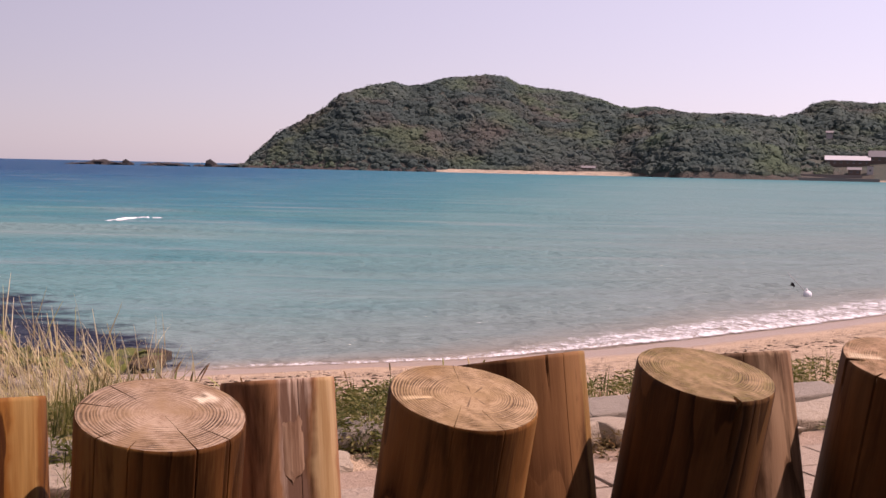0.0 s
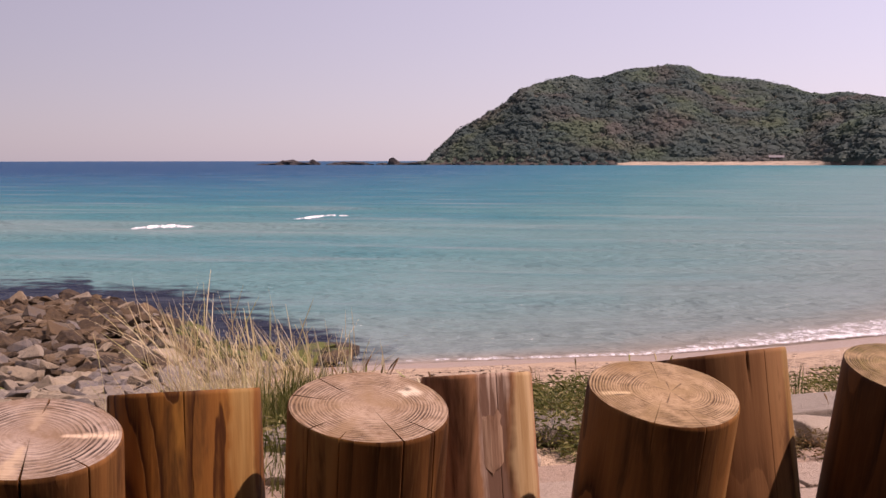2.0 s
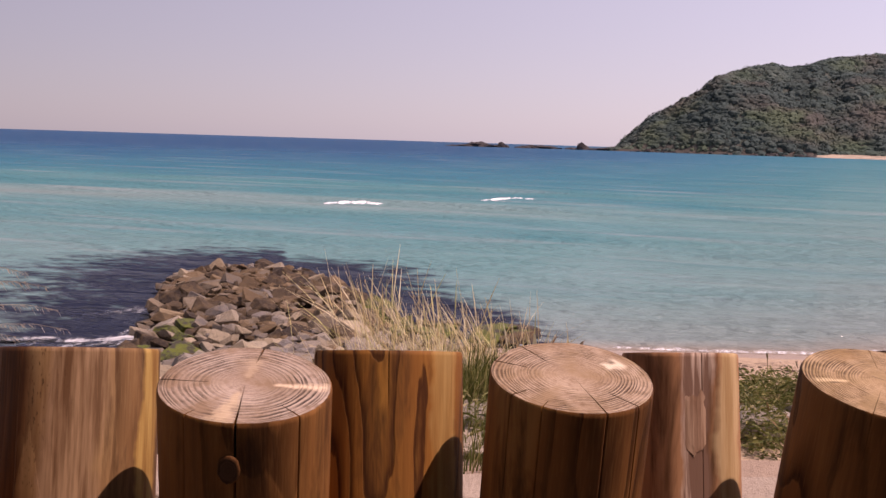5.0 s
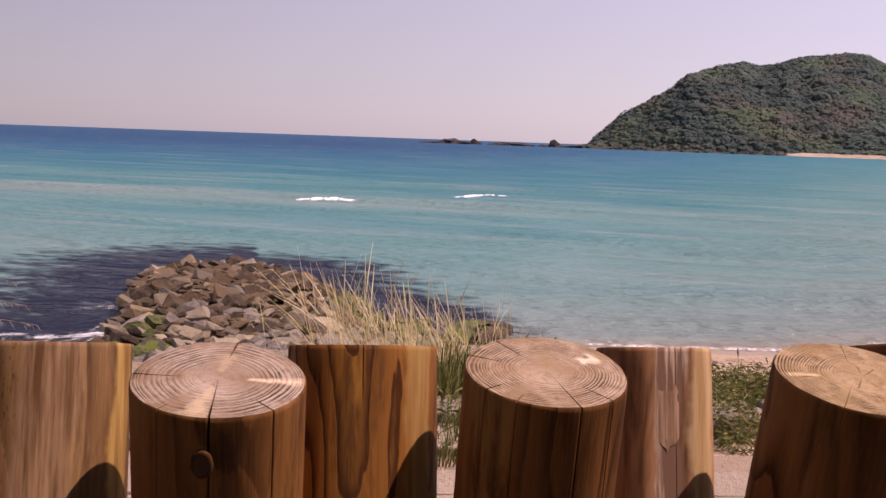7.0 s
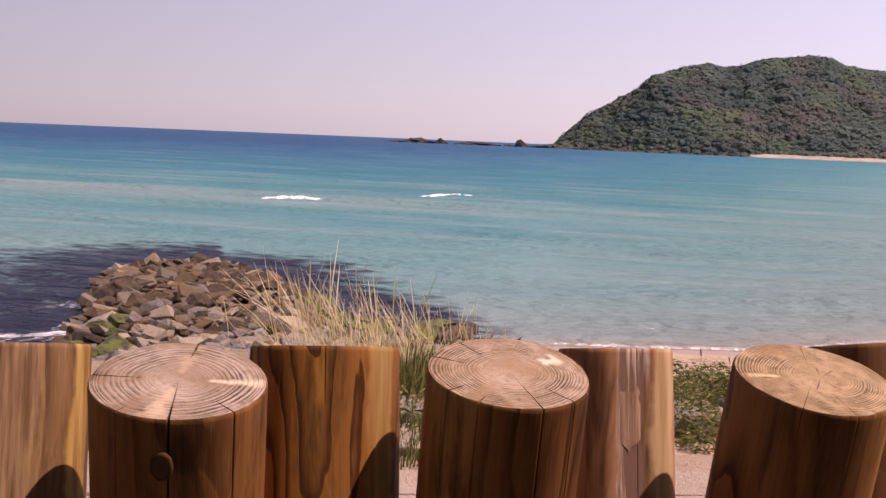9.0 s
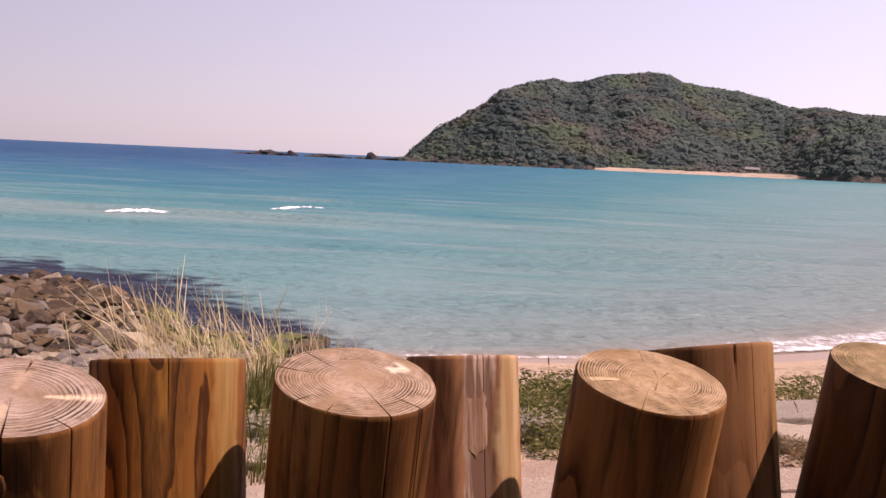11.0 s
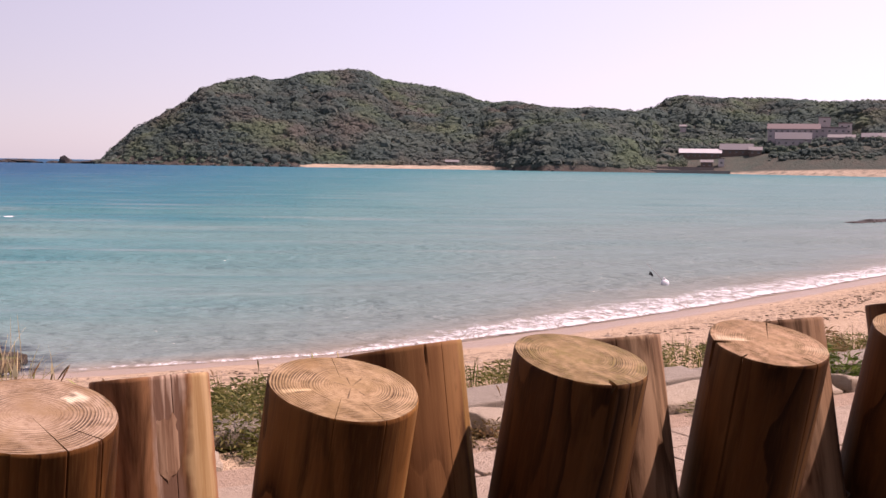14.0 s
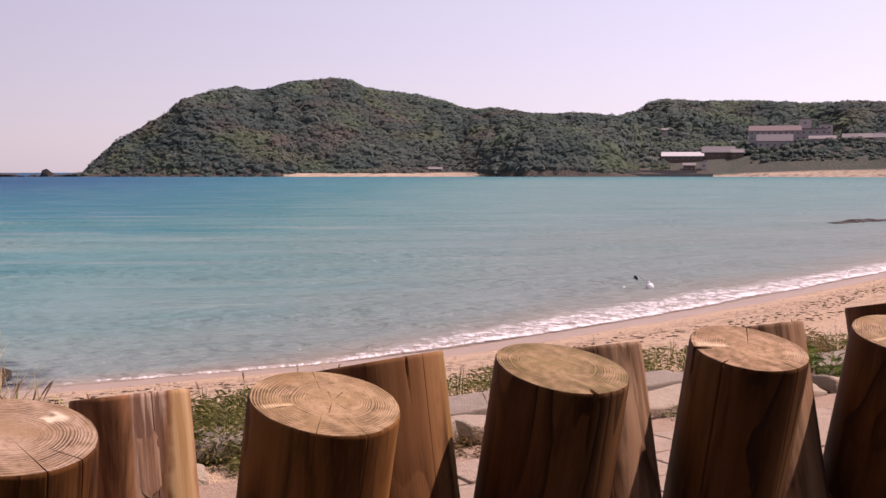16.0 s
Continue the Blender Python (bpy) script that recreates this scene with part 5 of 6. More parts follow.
def weeds():
    rng = np.random.default_rng(41)
    spots = []
    # (u, v, radius, height, leaves, leaf size, material)
    for u, v, r, h, n, s, m in [(1.20, 3.34, 0.14, 0.16, 500, 0.030, GREEN),
                                (1.12, 3.62, 0.19, 0.24, 1300, 0.030, GREEN), (1.34, 4.05, 0.26, 0.22, 1500, 0.030, GREEN), (0.92, 3.95, 0.22, 0.2, 1200, 0.030, GREEN),
                                (1.62, 4.3, 0.3, 0.18, 1200, 0.030, GREEN), (2.14, 3.10, 0.13, 0.13, 300, 0.03, RUSTY), (2.34, 3.06, 0.14, 0.12, 260, 0.03, RUSTY),
                                (3.50, 3.12, 0.16, 0.10, 260, 0.03, GREEN), (3.75, 3.1, 0.1, 0.09, 160, 0.03, RUSTY), (4.85, 3.45, 0.18, 0.20, 420, 0.05, LEAFY), (4.98, 3.9, 0.2, 0.30, 620, 0.045, LEAFY),
                                (5.3, 4.1, 0.26, 0.28, 900, 0.035, RUSTY), (-0.12, 3.55, 0.2, 0.22, 400, 0.04, GREEN), (-2.0, 3.55, 0.2, 0.08, 260, 0.03, GREEN)]:
        p = fence_point(u, v)
        vs, fs = leaf_clump(rng, p.x, p.y, r, h, n, s)
        label = {"rusty_weed": "low rusty green weed growing at the paving edge", "green_leaves": "broad-leaved dark green plant by the kerb"}.get(m.name, "bushy green weed growing among the kerb stones")
        plant("weed", vs, fs, m, label, "weed", "weeds along the kerb", "stuff")
    # knee-high mixed growth on the rise beside the tussocks
    for k in range(13):
        f = k / 12
        x, y, h = -3.55 + 1.75 * f + rng.uniform(-0.08, 0.08), 10.45 + rng.uniform(-0.35, 0.35), 0.62 - 0.26 * f + rng.uniform(-0.08, 0.05)
        vs, fs = leaf_clump(rng, x, y, 0.30, h, 900, 0.022)

        def area(q, x=x, y=y):
            return on_land(x + q.normal() * 0.17, y + q.normal() * 0.17)
        b, g = blades(rng, 90, area, h * 1.25, 0.006, (-0.1, 0.0), 0.6, 0.25)
        fs = fs + [tuple(i + len(vs) for i in j) for j in g]
        plant("shore_plant", vs + b, fs, (GREEN, RUSTY, STRAW, GREEN)[k % 4], "mixed low green and dry shore plants on the rise", "plant", "shore plants", "stuff")
    # strip of ground cover behind the kerb
    u = -0.4
    while u < 8.5:
        v = 4.30 + rng.uniform(-0.08, 0.25)
        p = fence_point(u, v)
        gap = 1.9 < u < 2.2
        if not gap:
            r = rng.uniform(0.22, 0.38)
            vs, fs = leaf_clump(rng, p.x, p.y, r, rng.uniform(0.08, 0.17), 800, 0.028)

            def area(q, p=p, r=r):
                return on_land(p.x + q.normal() * r * 0.5, p.y + q.normal() * r * 0.5)
            b, f = blades(rng, 70, area, 0.22, 0.006, (0.0, 0.0), 0.4)
            fs = fs + [tuple(i + len(vs) for i in k) for k in f]
            plant("ground_cover", vs + b, fs, GREEN, "low green creeping ground cover at the top of the beach", "ground cover", "ground cover along the beach", "stuff")
        u += rng.uniform(0.30, 0.52)
    # tall seed stalks in the sand, each with a thick drooping head
    for k, (x, y, h, n) in enumerate([(-2.6, 10.2, 0.72, 9), (-1.36, 5.25, 0.42, 7), (-1.22, 5.30, 0.46, 6), (-1.05, 5.35, 0.34, 5), (-0.84, 5.36, 0.36, 5), (-0.45, 6.3, 0.26, 4), (0.05, 6.5, 0.28, 4),
                                      (0.98, 5.85, 0.20, 5), (1.25, 5.9, 0.20, 5), (2.55, 6.6, 0.26, 6), (3.35, 6.7, 0.46, 10), (0.6, 6.6, 0.22, 4), (1.6, 7.3, 0.24, 5), (-0.15, 5.2, 0.26, 4)]):
        vs, fs = [], []
        for j in range(n):
            foot = on_land(x + rng.normal() * 0.12, y + rng.normal() * 0.15)
            tall = h * rng.uniform(0.6, 1.0)
            lean = Vector((rng.normal() * 0.25 - 0.1, rng.normal() * 0.2, 0)) * tall
            prev = None
            for t, w in [(0.0, 0.0022), (0.3, 0.002), (0.6, 0.0018), (0.76, 0.0018), (0.79, 0.0040), (0.87, 0.0058), (0.95, 0.0045), (1.0, 0.001)]:
                p = foot + Vector((0, 0, tall * (t - 0.12 * t ** 3))) + lean * t ** 2
                ring = []
                for a in (0.3, 2.4, 4.5):
                    ring.append(len(vs))
                    vs.append(p + Vector((math.cos(a) * w, math.sin(a) * w, 0)))
                if prev:
                    fs += [(prev[i], prev[(i + 1) % 3], ring[(i + 1) % 3], ring[i]) for i in range(3)]
                prev = ring
        plant("seed_stalk", vs, fs, RUSTY if k % 3 else STRAW, "dry brown seed stalks standing in the sand", "grass", "seed stalks", "stuff")


weeds()


def plume_grass():
    """A few dry stems with pale drooping plumes, rooted in the paving edge."""
    rng = np.random.default_rng(47)
    root = Vector((-2.75, 2.55, PROM_Z - 0.02))
    vs, fs = [], []
    for k, (dx, dy, top, reach) in enumerate([(0.10, 0.02, 0.80, 0.56), (0.12, 0.0, 0.84, 0.50), (0.08, 0.05, 0.73, 0.58), (0.14, 0.03, 0.68, 0.60), (0.05, -0.04, 0.66, 0.52)]):
        def along(t):
            return root + Vector((dx * 0.5 + reach * t ** 2.6, dy + 0.10 * t * t, top * (1.55 * t - 0.55 * t ** 3.5)))
        prev = None
        for i in range(15):
            t = i / 14
            p, w = along(t), 0.0016 * (1 - 0.5 * t)
            ring = []
            for a in (0.4, 2.5, 4.6):
                ring.append(len(vs))
                vs.append(p + Vector((math.cos(a) * w, 0, math.sin(a) * w)))
            if prev:
                fs += [(prev[j], prev[(j + 1) % 3], ring[(j + 1) % 3], ring[j]) for j in range(3)]
            prev = ring
        for i in range(34):          # hairs of the plume
            t = rng.uniform(0.80, 1.0)
            p = along(t)
            e = Vector((0.014 + rng.normal() * 0.006, rng.normal() * 0.006, -0.016 + rng.normal() * 0.007))
            b = len(vs)
            vs += [p, p + e * 0.5 + Vector((0, 0, 0.0014)), p + e, p + e * 0.5 - Vector((0, 0, 0.0014))]
            fs.append((b, b + 1, b + 2, b + 3))
    plant("plume_grass", vs, fs, make_leaf("pale_plume", [(0.0, (0.60, 0.52, 0.40)), (0.6, (0.74, 0.67, 0.55)), (1.0, (0.82, 0.77, 0.68))]), "dry stems with pale drooping feathery plumes", "grass", "", "stuff")


plume_grass()


# ---- paving, and an unseen dark road added behind ----
def paving():
    rng = np.random.default_rng(51)
    tiles = []
    for k in range(4):
        bm = bmesh.new()
        box(bm, -0.296, -0.146, 0, 0.296, 0.146, 0.06, 0.006)
        for v in bm.verts:
            v.co += Vector(noise.noise_vector(v.co * 6 + Vector((k * 5, 0, 0)))) * 0.004
        me = bpy.data.meshes.new("paver")
        bm.to_mesh(me)
        bm.free()
        me.materials.append(PAVER)
        tiles.append(me)
    c = fence_point(0, 1.4)
    bed_mesh = bmesh.new()
    box(bed_mesh, -7, -1.75, -0.06, 9, 1.78, -0.012, 0.004)
    bed = part("pavement", bed_mesh, make_stone("paving_sand", (0.34, 0.24, 0.17), (0.46, 0.34, 0.25), (0.15, 0.11, 0.08)), None)
    bed.matrix_basis = Matrix.Translation((c.x, c.y, PROM_Z - 0.012)) @ pose(0, 0, 0, 0, 0, FENCE_DEG)
    tagged(bed, "pinkish worn paving slabs behind the log fence", "pavement", kind="structure")
    for row in range(10):
        for col in range(-6, 13):
            ob = new("paver", tiles[rng.integers(4)])
            ob.parent = bed
            ob.matrix_basis = pose((col + 0.5 * (row % 2)) * 0.6, -1.35 + row * 0.3, -0.055 + rng.uniform(-0.004, 0.006), rng.uniform(-0.5, 0.5), rng.uniform(-0.4, 0.4), rng.uniform(-0.4, 0.4))
    # unseen dark ground, added to cut the light bounced onto the posts
    road_mesh = bmesh.new()
    box(road_mesh, -40, -9, -0.05, 40, 0.6, 0.0)
    road = part("road", road_mesh, DARK_ROAD, None)
    p = fence_point(0, -1.0)
    road.matrix_basis = Matrix.Translation((p.x, p.y, PROM_Z - 0.025)) @ pose(0, 0, 0, 0, 0, FENCE_DEG)
    tagged(road, "unseen dark ground added on the land side to cut bounced light", "road", kind="structure")


paving()


def light_block_wall():
    """Unseen dark wall, added behind the camera to keep sky light off the posts."""
    bm = bmesh.new()
    box(bm, -14, -0.15, -0.3, 14, 0.15, 6.2)
    wall = part("wall_north", bm, make_light_block(), None)
    p = fence_point(0, -3.5)
    wall.matrix_basis = Matrix.Translation((p.x, p.y, PROM_Z)) @ pose(0, 0, 0, 0, 0, FENCE_DEG)
    tagged(wall, "unseen dark wall closing the promenade, added to block sky light", "wall", kind="structure")


def make_light_block():
    n = Nodes("light_block_dark", 0.8, 0.2)
    c = n.coord("Object", (6, 6, 0.6))
    return n.done(n.mix(n.noise(c, 1.5, 5), (0.03, 0.022, 0.016), (0.06, 0.045, 0.032)), None, n.bump(n.noise(c, 6, 4), 0.4, 0.01))


light_block_wall()


# ---- surf, breakers, buoy, reefs ----
def make_foam():
    n = Nodes("foam", 0.6, 0.3)
    dens = n.attr("foam_amount")
    lace = n.noise(n.world((1.3, 0.8, 1)), 2.2, 8, 0.75, 0.4)
    fine = n.noise(n.world((1.5, 0.7, 1)), 9.0, 4, 0.65)
    f = n.math("ADD", n.math("MULTIPLY", lace, 0.7), n.math("MULTIPLY", fine, 0.3))
    f = n.math("ADD", f, n.math("SUBTRACT", dens, 0.55))
    alpha = n.ramp(f, [(0.42, 0.0), (0.66, 1.0)])
    return n.done((0.80, 0.80, 0.80), None, n.bump(fine, 0.6, 0.05), alpha)


FOAM = make_foam()


def ribbon(name, along, cross, height, density, label):
    """A strip of foam: along, a list of (x, y) on its inner edge; cross(k, c) offset in metres seaward; c runs 0 to 1."""
    pts = np.array(along)
    d = np.gradient(pts, axis=0)
    d /= np.linalg.norm(d, axis=1)[:, None]
    nrm = np.stack([-d[:, 1], d[:, 0]], 1)
    m = 14
    C = np.linspace(0, 1, m)
    V, D = [], []
    for i in range(len(pts)):
        for c in C:
            o = cross(i, c)
            p = pts[i] + nrm[i] * o
            V.append((p[0], p[1], height(i, c)))
            D.append(density(i, c))
    i = np.arange(len(pts) * m).reshape(len(pts), m)
    q = np.stack([i[:-1, :-1], i[1:, :-1], i[1:, 1:], i[:-1, 1:]], -1).reshape(-1, 4)
    ob = fast_mesh(name, np.array(V), q, FOAM)
    set_attr(ob, "foam_amount", np.array(D))
    return tagged(ob, label, "foam", kind="stuff")


def surf():
    xs = np.concatenate([np.linspace(-8, 24, 260), np.linspace(24.4, 75, 110)])
    ys = np.interp(xs, SHORE_X, SHORE_Y)
    k = np.ones(9) / 9
    ys = np.convolve(np.pad(ys, 4, mode="edge"), k, mode="valid")
    wave = 0.22 * np_noise(xs, xs * 0, 2.6, 5, 3) + 0.30 * np_noise(xs, xs * 0, 9.0, 6, 2)
    pts = np.stack([xs, ys], 1)
    wide = np.interp(xs, [-8, -3, 1, 4, 9, 16, 24, 75], [0.8, 1.1, 1.4, 3.0, 4.7, 4.7, 3.6, 3.6])
    solid = np.interp(xs, [-8, -3, 1, 4, 8, 20, 75], [0.16, 0.26, 0.30, 0.6, 0.95, 0.9, 0.8])

    def cross(i, c):
        return -0.15 + wave[i] + c * wide[i]

    def height(i, c):
        ridge = 0.045 * math.exp(-((c - 0.16) / 0.10) ** 2)
        o = cross(i, c)
        p = pts[i]
        bed = ground_at(p[0], p[1] + o) if p[0] < 39 else 0.0
        return 0.012 + ridge + max(0.02, bed)

    def density(i, c):
        edge = 1.0 - min(1.0, c * wide[i] / (solid[i] + 0.15))
        lace = 0.55 * min(1.0, (1 - c) / 0.6) ** 0.9
        faint = np.interp(xs[i], [-8, -1, 5], [0.65, 0.85, 1.0])
        return faint * (max(0.34 * edge ** 0.5 + 0.34 * (edge > 0), lace) if c > 0.0 else 0.30) * (1.0 - 0.9 * max(0, c - 0.85) / 0.15)
    ribbon("surf_foam", pts, cross, height, density, "white broken surf along the edge of the beach")
    # second thin line of foam running in
    sel = (xs > 9) & (xs < 60)
    w2 = 0.5 * np_noise(xs, xs * 0, 5.0, 9, 3)
    ribbon("surf_foam", pts[sel], lambda i, c: 4.0 + w2[sel][i] + c * 1.1, lambda i, c: 0.06 + 0.05 * math.exp(-((c - 0.3) / 0.2) ** 2),
           lambda i, c: 0.40 * math.sin(c * math.pi) * (0.75 + 0.35 * math.sin(i * 0.13)), "thin broken line of foam off the beach")
    # white water against the weather side of the groyne
    a, b = np.array((-9.0, 14.0)), np.array((-15.6, 25.6))
    t = np.linspace(0, 1, 70)
    line = a + (b - a) * t[:, None] + np.stack([0.5 * np_noise(t * 12, t * 0, 1.5, 3), 0 * t], 1)
    ribbon("surf_foam", line, lambda i, c: -0.5 + c * (6.0 - 4.2 * t[i]), lambda i, c: 0.06 + 0.12 * math.exp(-((c - 0.2) / 0.2) ** 2),
           lambda i, c: (0.70 - 0.22 * t[i]) * (1 - 0.45 * c) * (0.85 + 0.3 * math.sin(i * 0.31)), "white water washing round the groyne rocks")
    sx = np.linspace(-34, -8.5, 120)
    sy = np.convolve(np.pad(np.interp(sx, SHORE_X, SHORE_Y), 4, mode="edge"), k, mode="valid")
    ribbon("surf_foam", np.stack([sx, sy], 1), lambda i, c: -0.4 + 0.3 * math.sin(i * 0.4) + c * 3.4, lambda i, c: 0.05 + 0.08 * math.exp(-((c - 0.15) / 0.1) ** 2),
           lambda i, c: 0.72 * (1 - c) ** 0.6 if c > 0 else 0.2, "white surf on the stony shore beside the groyne")


surf()


def breaker(x0, y0, x1, y1, high, label):
    """A low swell that breaks in the middle of its crest."""
    n = 90
    t = np.linspace(0, 1, n)
    line = np.stack([x0 + (x1 - x0) * t, y0 + (y1 - y0) * t + 0.5 * np.sin(t * 5)], 1)
    m = 16
    V, D = [], []
    for i in range(n):
        env = math.sin(math.pi * t[i]) ** 0.6
        for j in range(m):
            c = j / (m - 1)
            o = (c - 0.35) * 1.2
            h = high * env * math.exp(-((c - 0.38) / 0.17) ** 2) * (1 + 0.3 * noise.noise(Vector((i * 0.3, j * 0.3, 0)))) + 0.05
            V.append((line[i, 0], line[i, 1] + o, h - 0.02))
            D.append((0.81 * env ** 0.4 * math.exp(-((c - 0.30) / 0.22) ** 2)) * (0.85 + 0.35 * noise.noise(Vector((i * 0.11, 3.3, x0)))))
    i = np.arange(n * m).reshape(n, m)
    q = np.stack([i[:-1, :-1], i[1:, :-1], i[1:, 1:], i[:-1, 1:]], -1).reshape(-1, 4)
    ob = fast_mesh("breaker", np.array(V), q, FOAM)
    set_attr(ob, "foam_amount", np.array(D))
    tagged(ob, label, "wave", kind="stuff")


breaker(-28.2, 59.9, -24.7, 63.7, 0.24, "small white breaker on the sand bar")
breaker(-21.8, 71.1, -18.6, 77.6, 0.24, "small white breaker far out on the bar")


def plain(name, colour, rough=0.5, metal=0.0, vary=0.15):
    n = Nodes(name, rough)
    n.bsdf.inputs["Metallic"].default_value = metal
    k = n.noise(n.coord("Object"), 6.0, 4)
    dim = tuple(c * (1 - vary * 2) for c in colour)
    return n.done(n.mix(k, dim, colour), None, n.bump(n.noise(n.coord("Object"), 40, 3), 0.2, 0.005))


def tube(bm, p, q, r, seg=8):
    p, q = Vector(p), Vector(q)
    m = Matrix.Translation((p + q) / 2) @ (q - p).to_track_quat("Z", "Y").to_matrix().to_4x4()
    bmesh.ops.create_cone(bm, cap_ends=True, segments=seg, radius1=r, radius2=r, depth=(q - p).length, matrix=m)


def buoy():
    ob = thing("marker_buoy", (12.03, 36.65, 0.0), "white ball buoy with a leaning pole and dark flag", "buoy")
    bm = bmesh.new()
    bmesh.ops.create_uvsphere(bm, u_segments=20, v_segments=14, radius=0.14, matrix=Matrix.Translation((0, 0, 0.09)))
    bmesh.ops.create_cone(bm, cap_ends=True, segments=12, radius1=0.045, radius2=0.035, depth=0.06, matrix=Matrix.Translation((-0.03, 0, 0.25)))
    part("float", bm, plain("buoy_white", (0.82, 0.82, 0.84), 0.35), ob, "white plastic ball float", True)
    bm = bmesh.new()
    tube(bm, (0, 0, 0.1), (-0.62, 0.1, 0.76), 0.009)
    part("pole", bm, plain("pole_grey", (0.35, 0.34, 0.34), 0.5), ob, "thin leaning pole", True)
    bm = bmesh.new()
    g = [[bm.verts.new((-0.40 - 0.045 * i + 0.02 * math.sin(j * 1.7), 0.09 + 0.02 * math.sin(i + j), 0.42 + 0.04 * i - 0.035 * j - 0.03 * abs(i - 1))) for j in range(4)] for i in range(4)]
    for i in range(3):
        for j in range(3):
            bm.faces.new((g[i][j], g[i + 1][j], g[i + 1][j + 1], g[i][j + 1]))
    bmesh.ops.solidify(bm, geom=list(bm.faces), thickness=0.008)
    part("flag", bm, plain("flag_black", (0.02, 0.02, 0.025), 0.8), ob, "small dark cloth flag", True)


buoy()


def make_reef():
    n = Nodes("reef_rock", 0.75, 0.3)
    w = n.world()
    c = n.mix(n.noise(w, 0.4, 5), (0.020, 0.018, 0.019), (0.055, 0.046, 0.042))
    return n.done(c, None, n.bump(n.noise(w, 1.2, 5), 0.8, 0.4))


REEF = make_reef()


def reefs():
    rng = np.random.default_rng(61)
    shapes = [lump(40 + k, 2, 0.5, 1.7) for k in range(5)]

    def rock_group(spec, label):
        verts, faces = [], []
        for x, y, sx, sy, sz in spec:
            v, q = shapes[rng.integers(5)]
            verts.append(v * (sx, sy, sz) + (x, y, -0.1 * sz))
            faces.append(q)
        for v, q in zip(verts, faces):
            base = v.mean(0)
            base[2] = 0.0
            ob = fast_mesh("sea_rock", v - base, q, REEF, None, False)
            ob.matrix_basis = Matrix.Translation(base)
            tagged(ob, label, "rock", "rocks standing in the sea")

    def polar(az, r):
        return math.sin(radians(az)) * r, math.cos(radians(az)) * r
    far = []
    for az, half, high in [(-18.2, 5, 1.2), (-17.7, 7, 2.0), (-17.2, 6, 3.6), (-16.85, 8, 5.2), (-16.45, 7, 3.6), (-16.0, 6, 2.6), (-15.72, 4, 5.0), (-15.5, 3, 2.4),
                           (-14.6, 6, 2.0), (-14.2, 8, 3.0), (-13.8, 8, 3.4), (-13.35, 7, 3.0), (-12.95, 6, 1.6), (-12.2, 5, 2.0), (-11.70, 5.0, 6.6), (-11.55, 4, 4.2), (-11.3, 5, 1.8), (-10.9, 8, 2.0), (-10.5, 9, 3.0), (-10.2, 8, 3.6)]:
        x, y = polar(az, 960 + rng.uniform(-12, 12))
        far.append((x, y, half * 1.15, half * 0.8, high))
    rock_group(far, "dark jagged rock off the end of the headland")
    near = [(41.0 + 0.9 * k + rng.uniform(-0.3, 0.3), 80.6 + 0.52 * k + rng.uniform(-0.4, 0.4), rng.uniform(0.6, 1.2), 0.6, rng.uniform(0.12, 0.34)) for k in range(12)]
    rock_group(near, "low dark reef rock just above the water")
    # pale ledges along the foot of the headland
    foot = []
    for k in range(46):
        az = rng.uniform(-9.9, -0.4) if k < 34 else rng.uniform(9.9, 16.5)
        x, y = polar(az, float(far_shore(az)) + rng.uniform(-2, 5))
        foot.append((x, y, rng.uniform(2, 6), rng.uniform(2, 4), rng.uniform(0.8, 2.8)))
    rock_group(foot, "brown rock ledge at the foot of the headland")


reefs()


# ---- wrack and pebbles on the sand ----
def wrack():
    rng = np.random.default_rng(81)
    shapes = [lump(90 + k, 1, 0.5, 2.0) for k in range(4)]
    places, slots = [], []
    n = Nodes("dry_wrack", 0.9, 0.1)
    weed = n.done(n.mix(n.noise(n.world(), 30, 3), (0.05, 0.032, 0.02), (0.12, 0.08, 0.05)))
    m = Nodes("beach_pebble", 0.8, 0.3)
    stone = m.done(m.ramp(m.island(), [(0.0, (0.16, 0.12, 0.09)), (0.5, (0.34, 0.26, 0.19)), (1.0, (0.52, 0.42, 0.33))]), None, m.bump(m.noise(m.world(), 60, 3), 0.5, 0.01))
    while len(places) < 4200:
        x = rng.uniform(-6, 34)
        s = rng.uniform(1.8, 12.5)
        line = abs(s - 4.6 - 0.5 * math.sin(x * 0.7)) < 0.7 or abs(s - 6.6 - 0.4 * math.sin(x * 0.45 + 1)) < 0.45
        if not line and rng.uniform() < 0.72:
            continue
        y = float(np.interp(x, SHORE_X, SHORE_Y)) - s / (0.78 if x > 0 else 0.93)
        u, v = fence_uv(x, y)
        if v < 5.2:
            continue
        z = ground_at(x, y)
        dark = line and rng.uniform() < 0.8
        r = rng.uniform(0.012, 0.042) if dark else rng.uniform(0.008, 0.026)
        places.append((rng.integers(4), x, y, z + r * 0.15, r * rng.uniform(1, 2.6), r, r * (0.3 if dark else 0.6), rng.uniform(0, 6.28), 0))
        slots.append(0 if dark else 1)
    ob = scatter_mesh("beach_wrack", shapes, places, [weed, stone], slots)
    tagged(ob, "dark dried seaweed and small pebbles strewn along the beach", "seaweed", kind="stuff")


wrack()


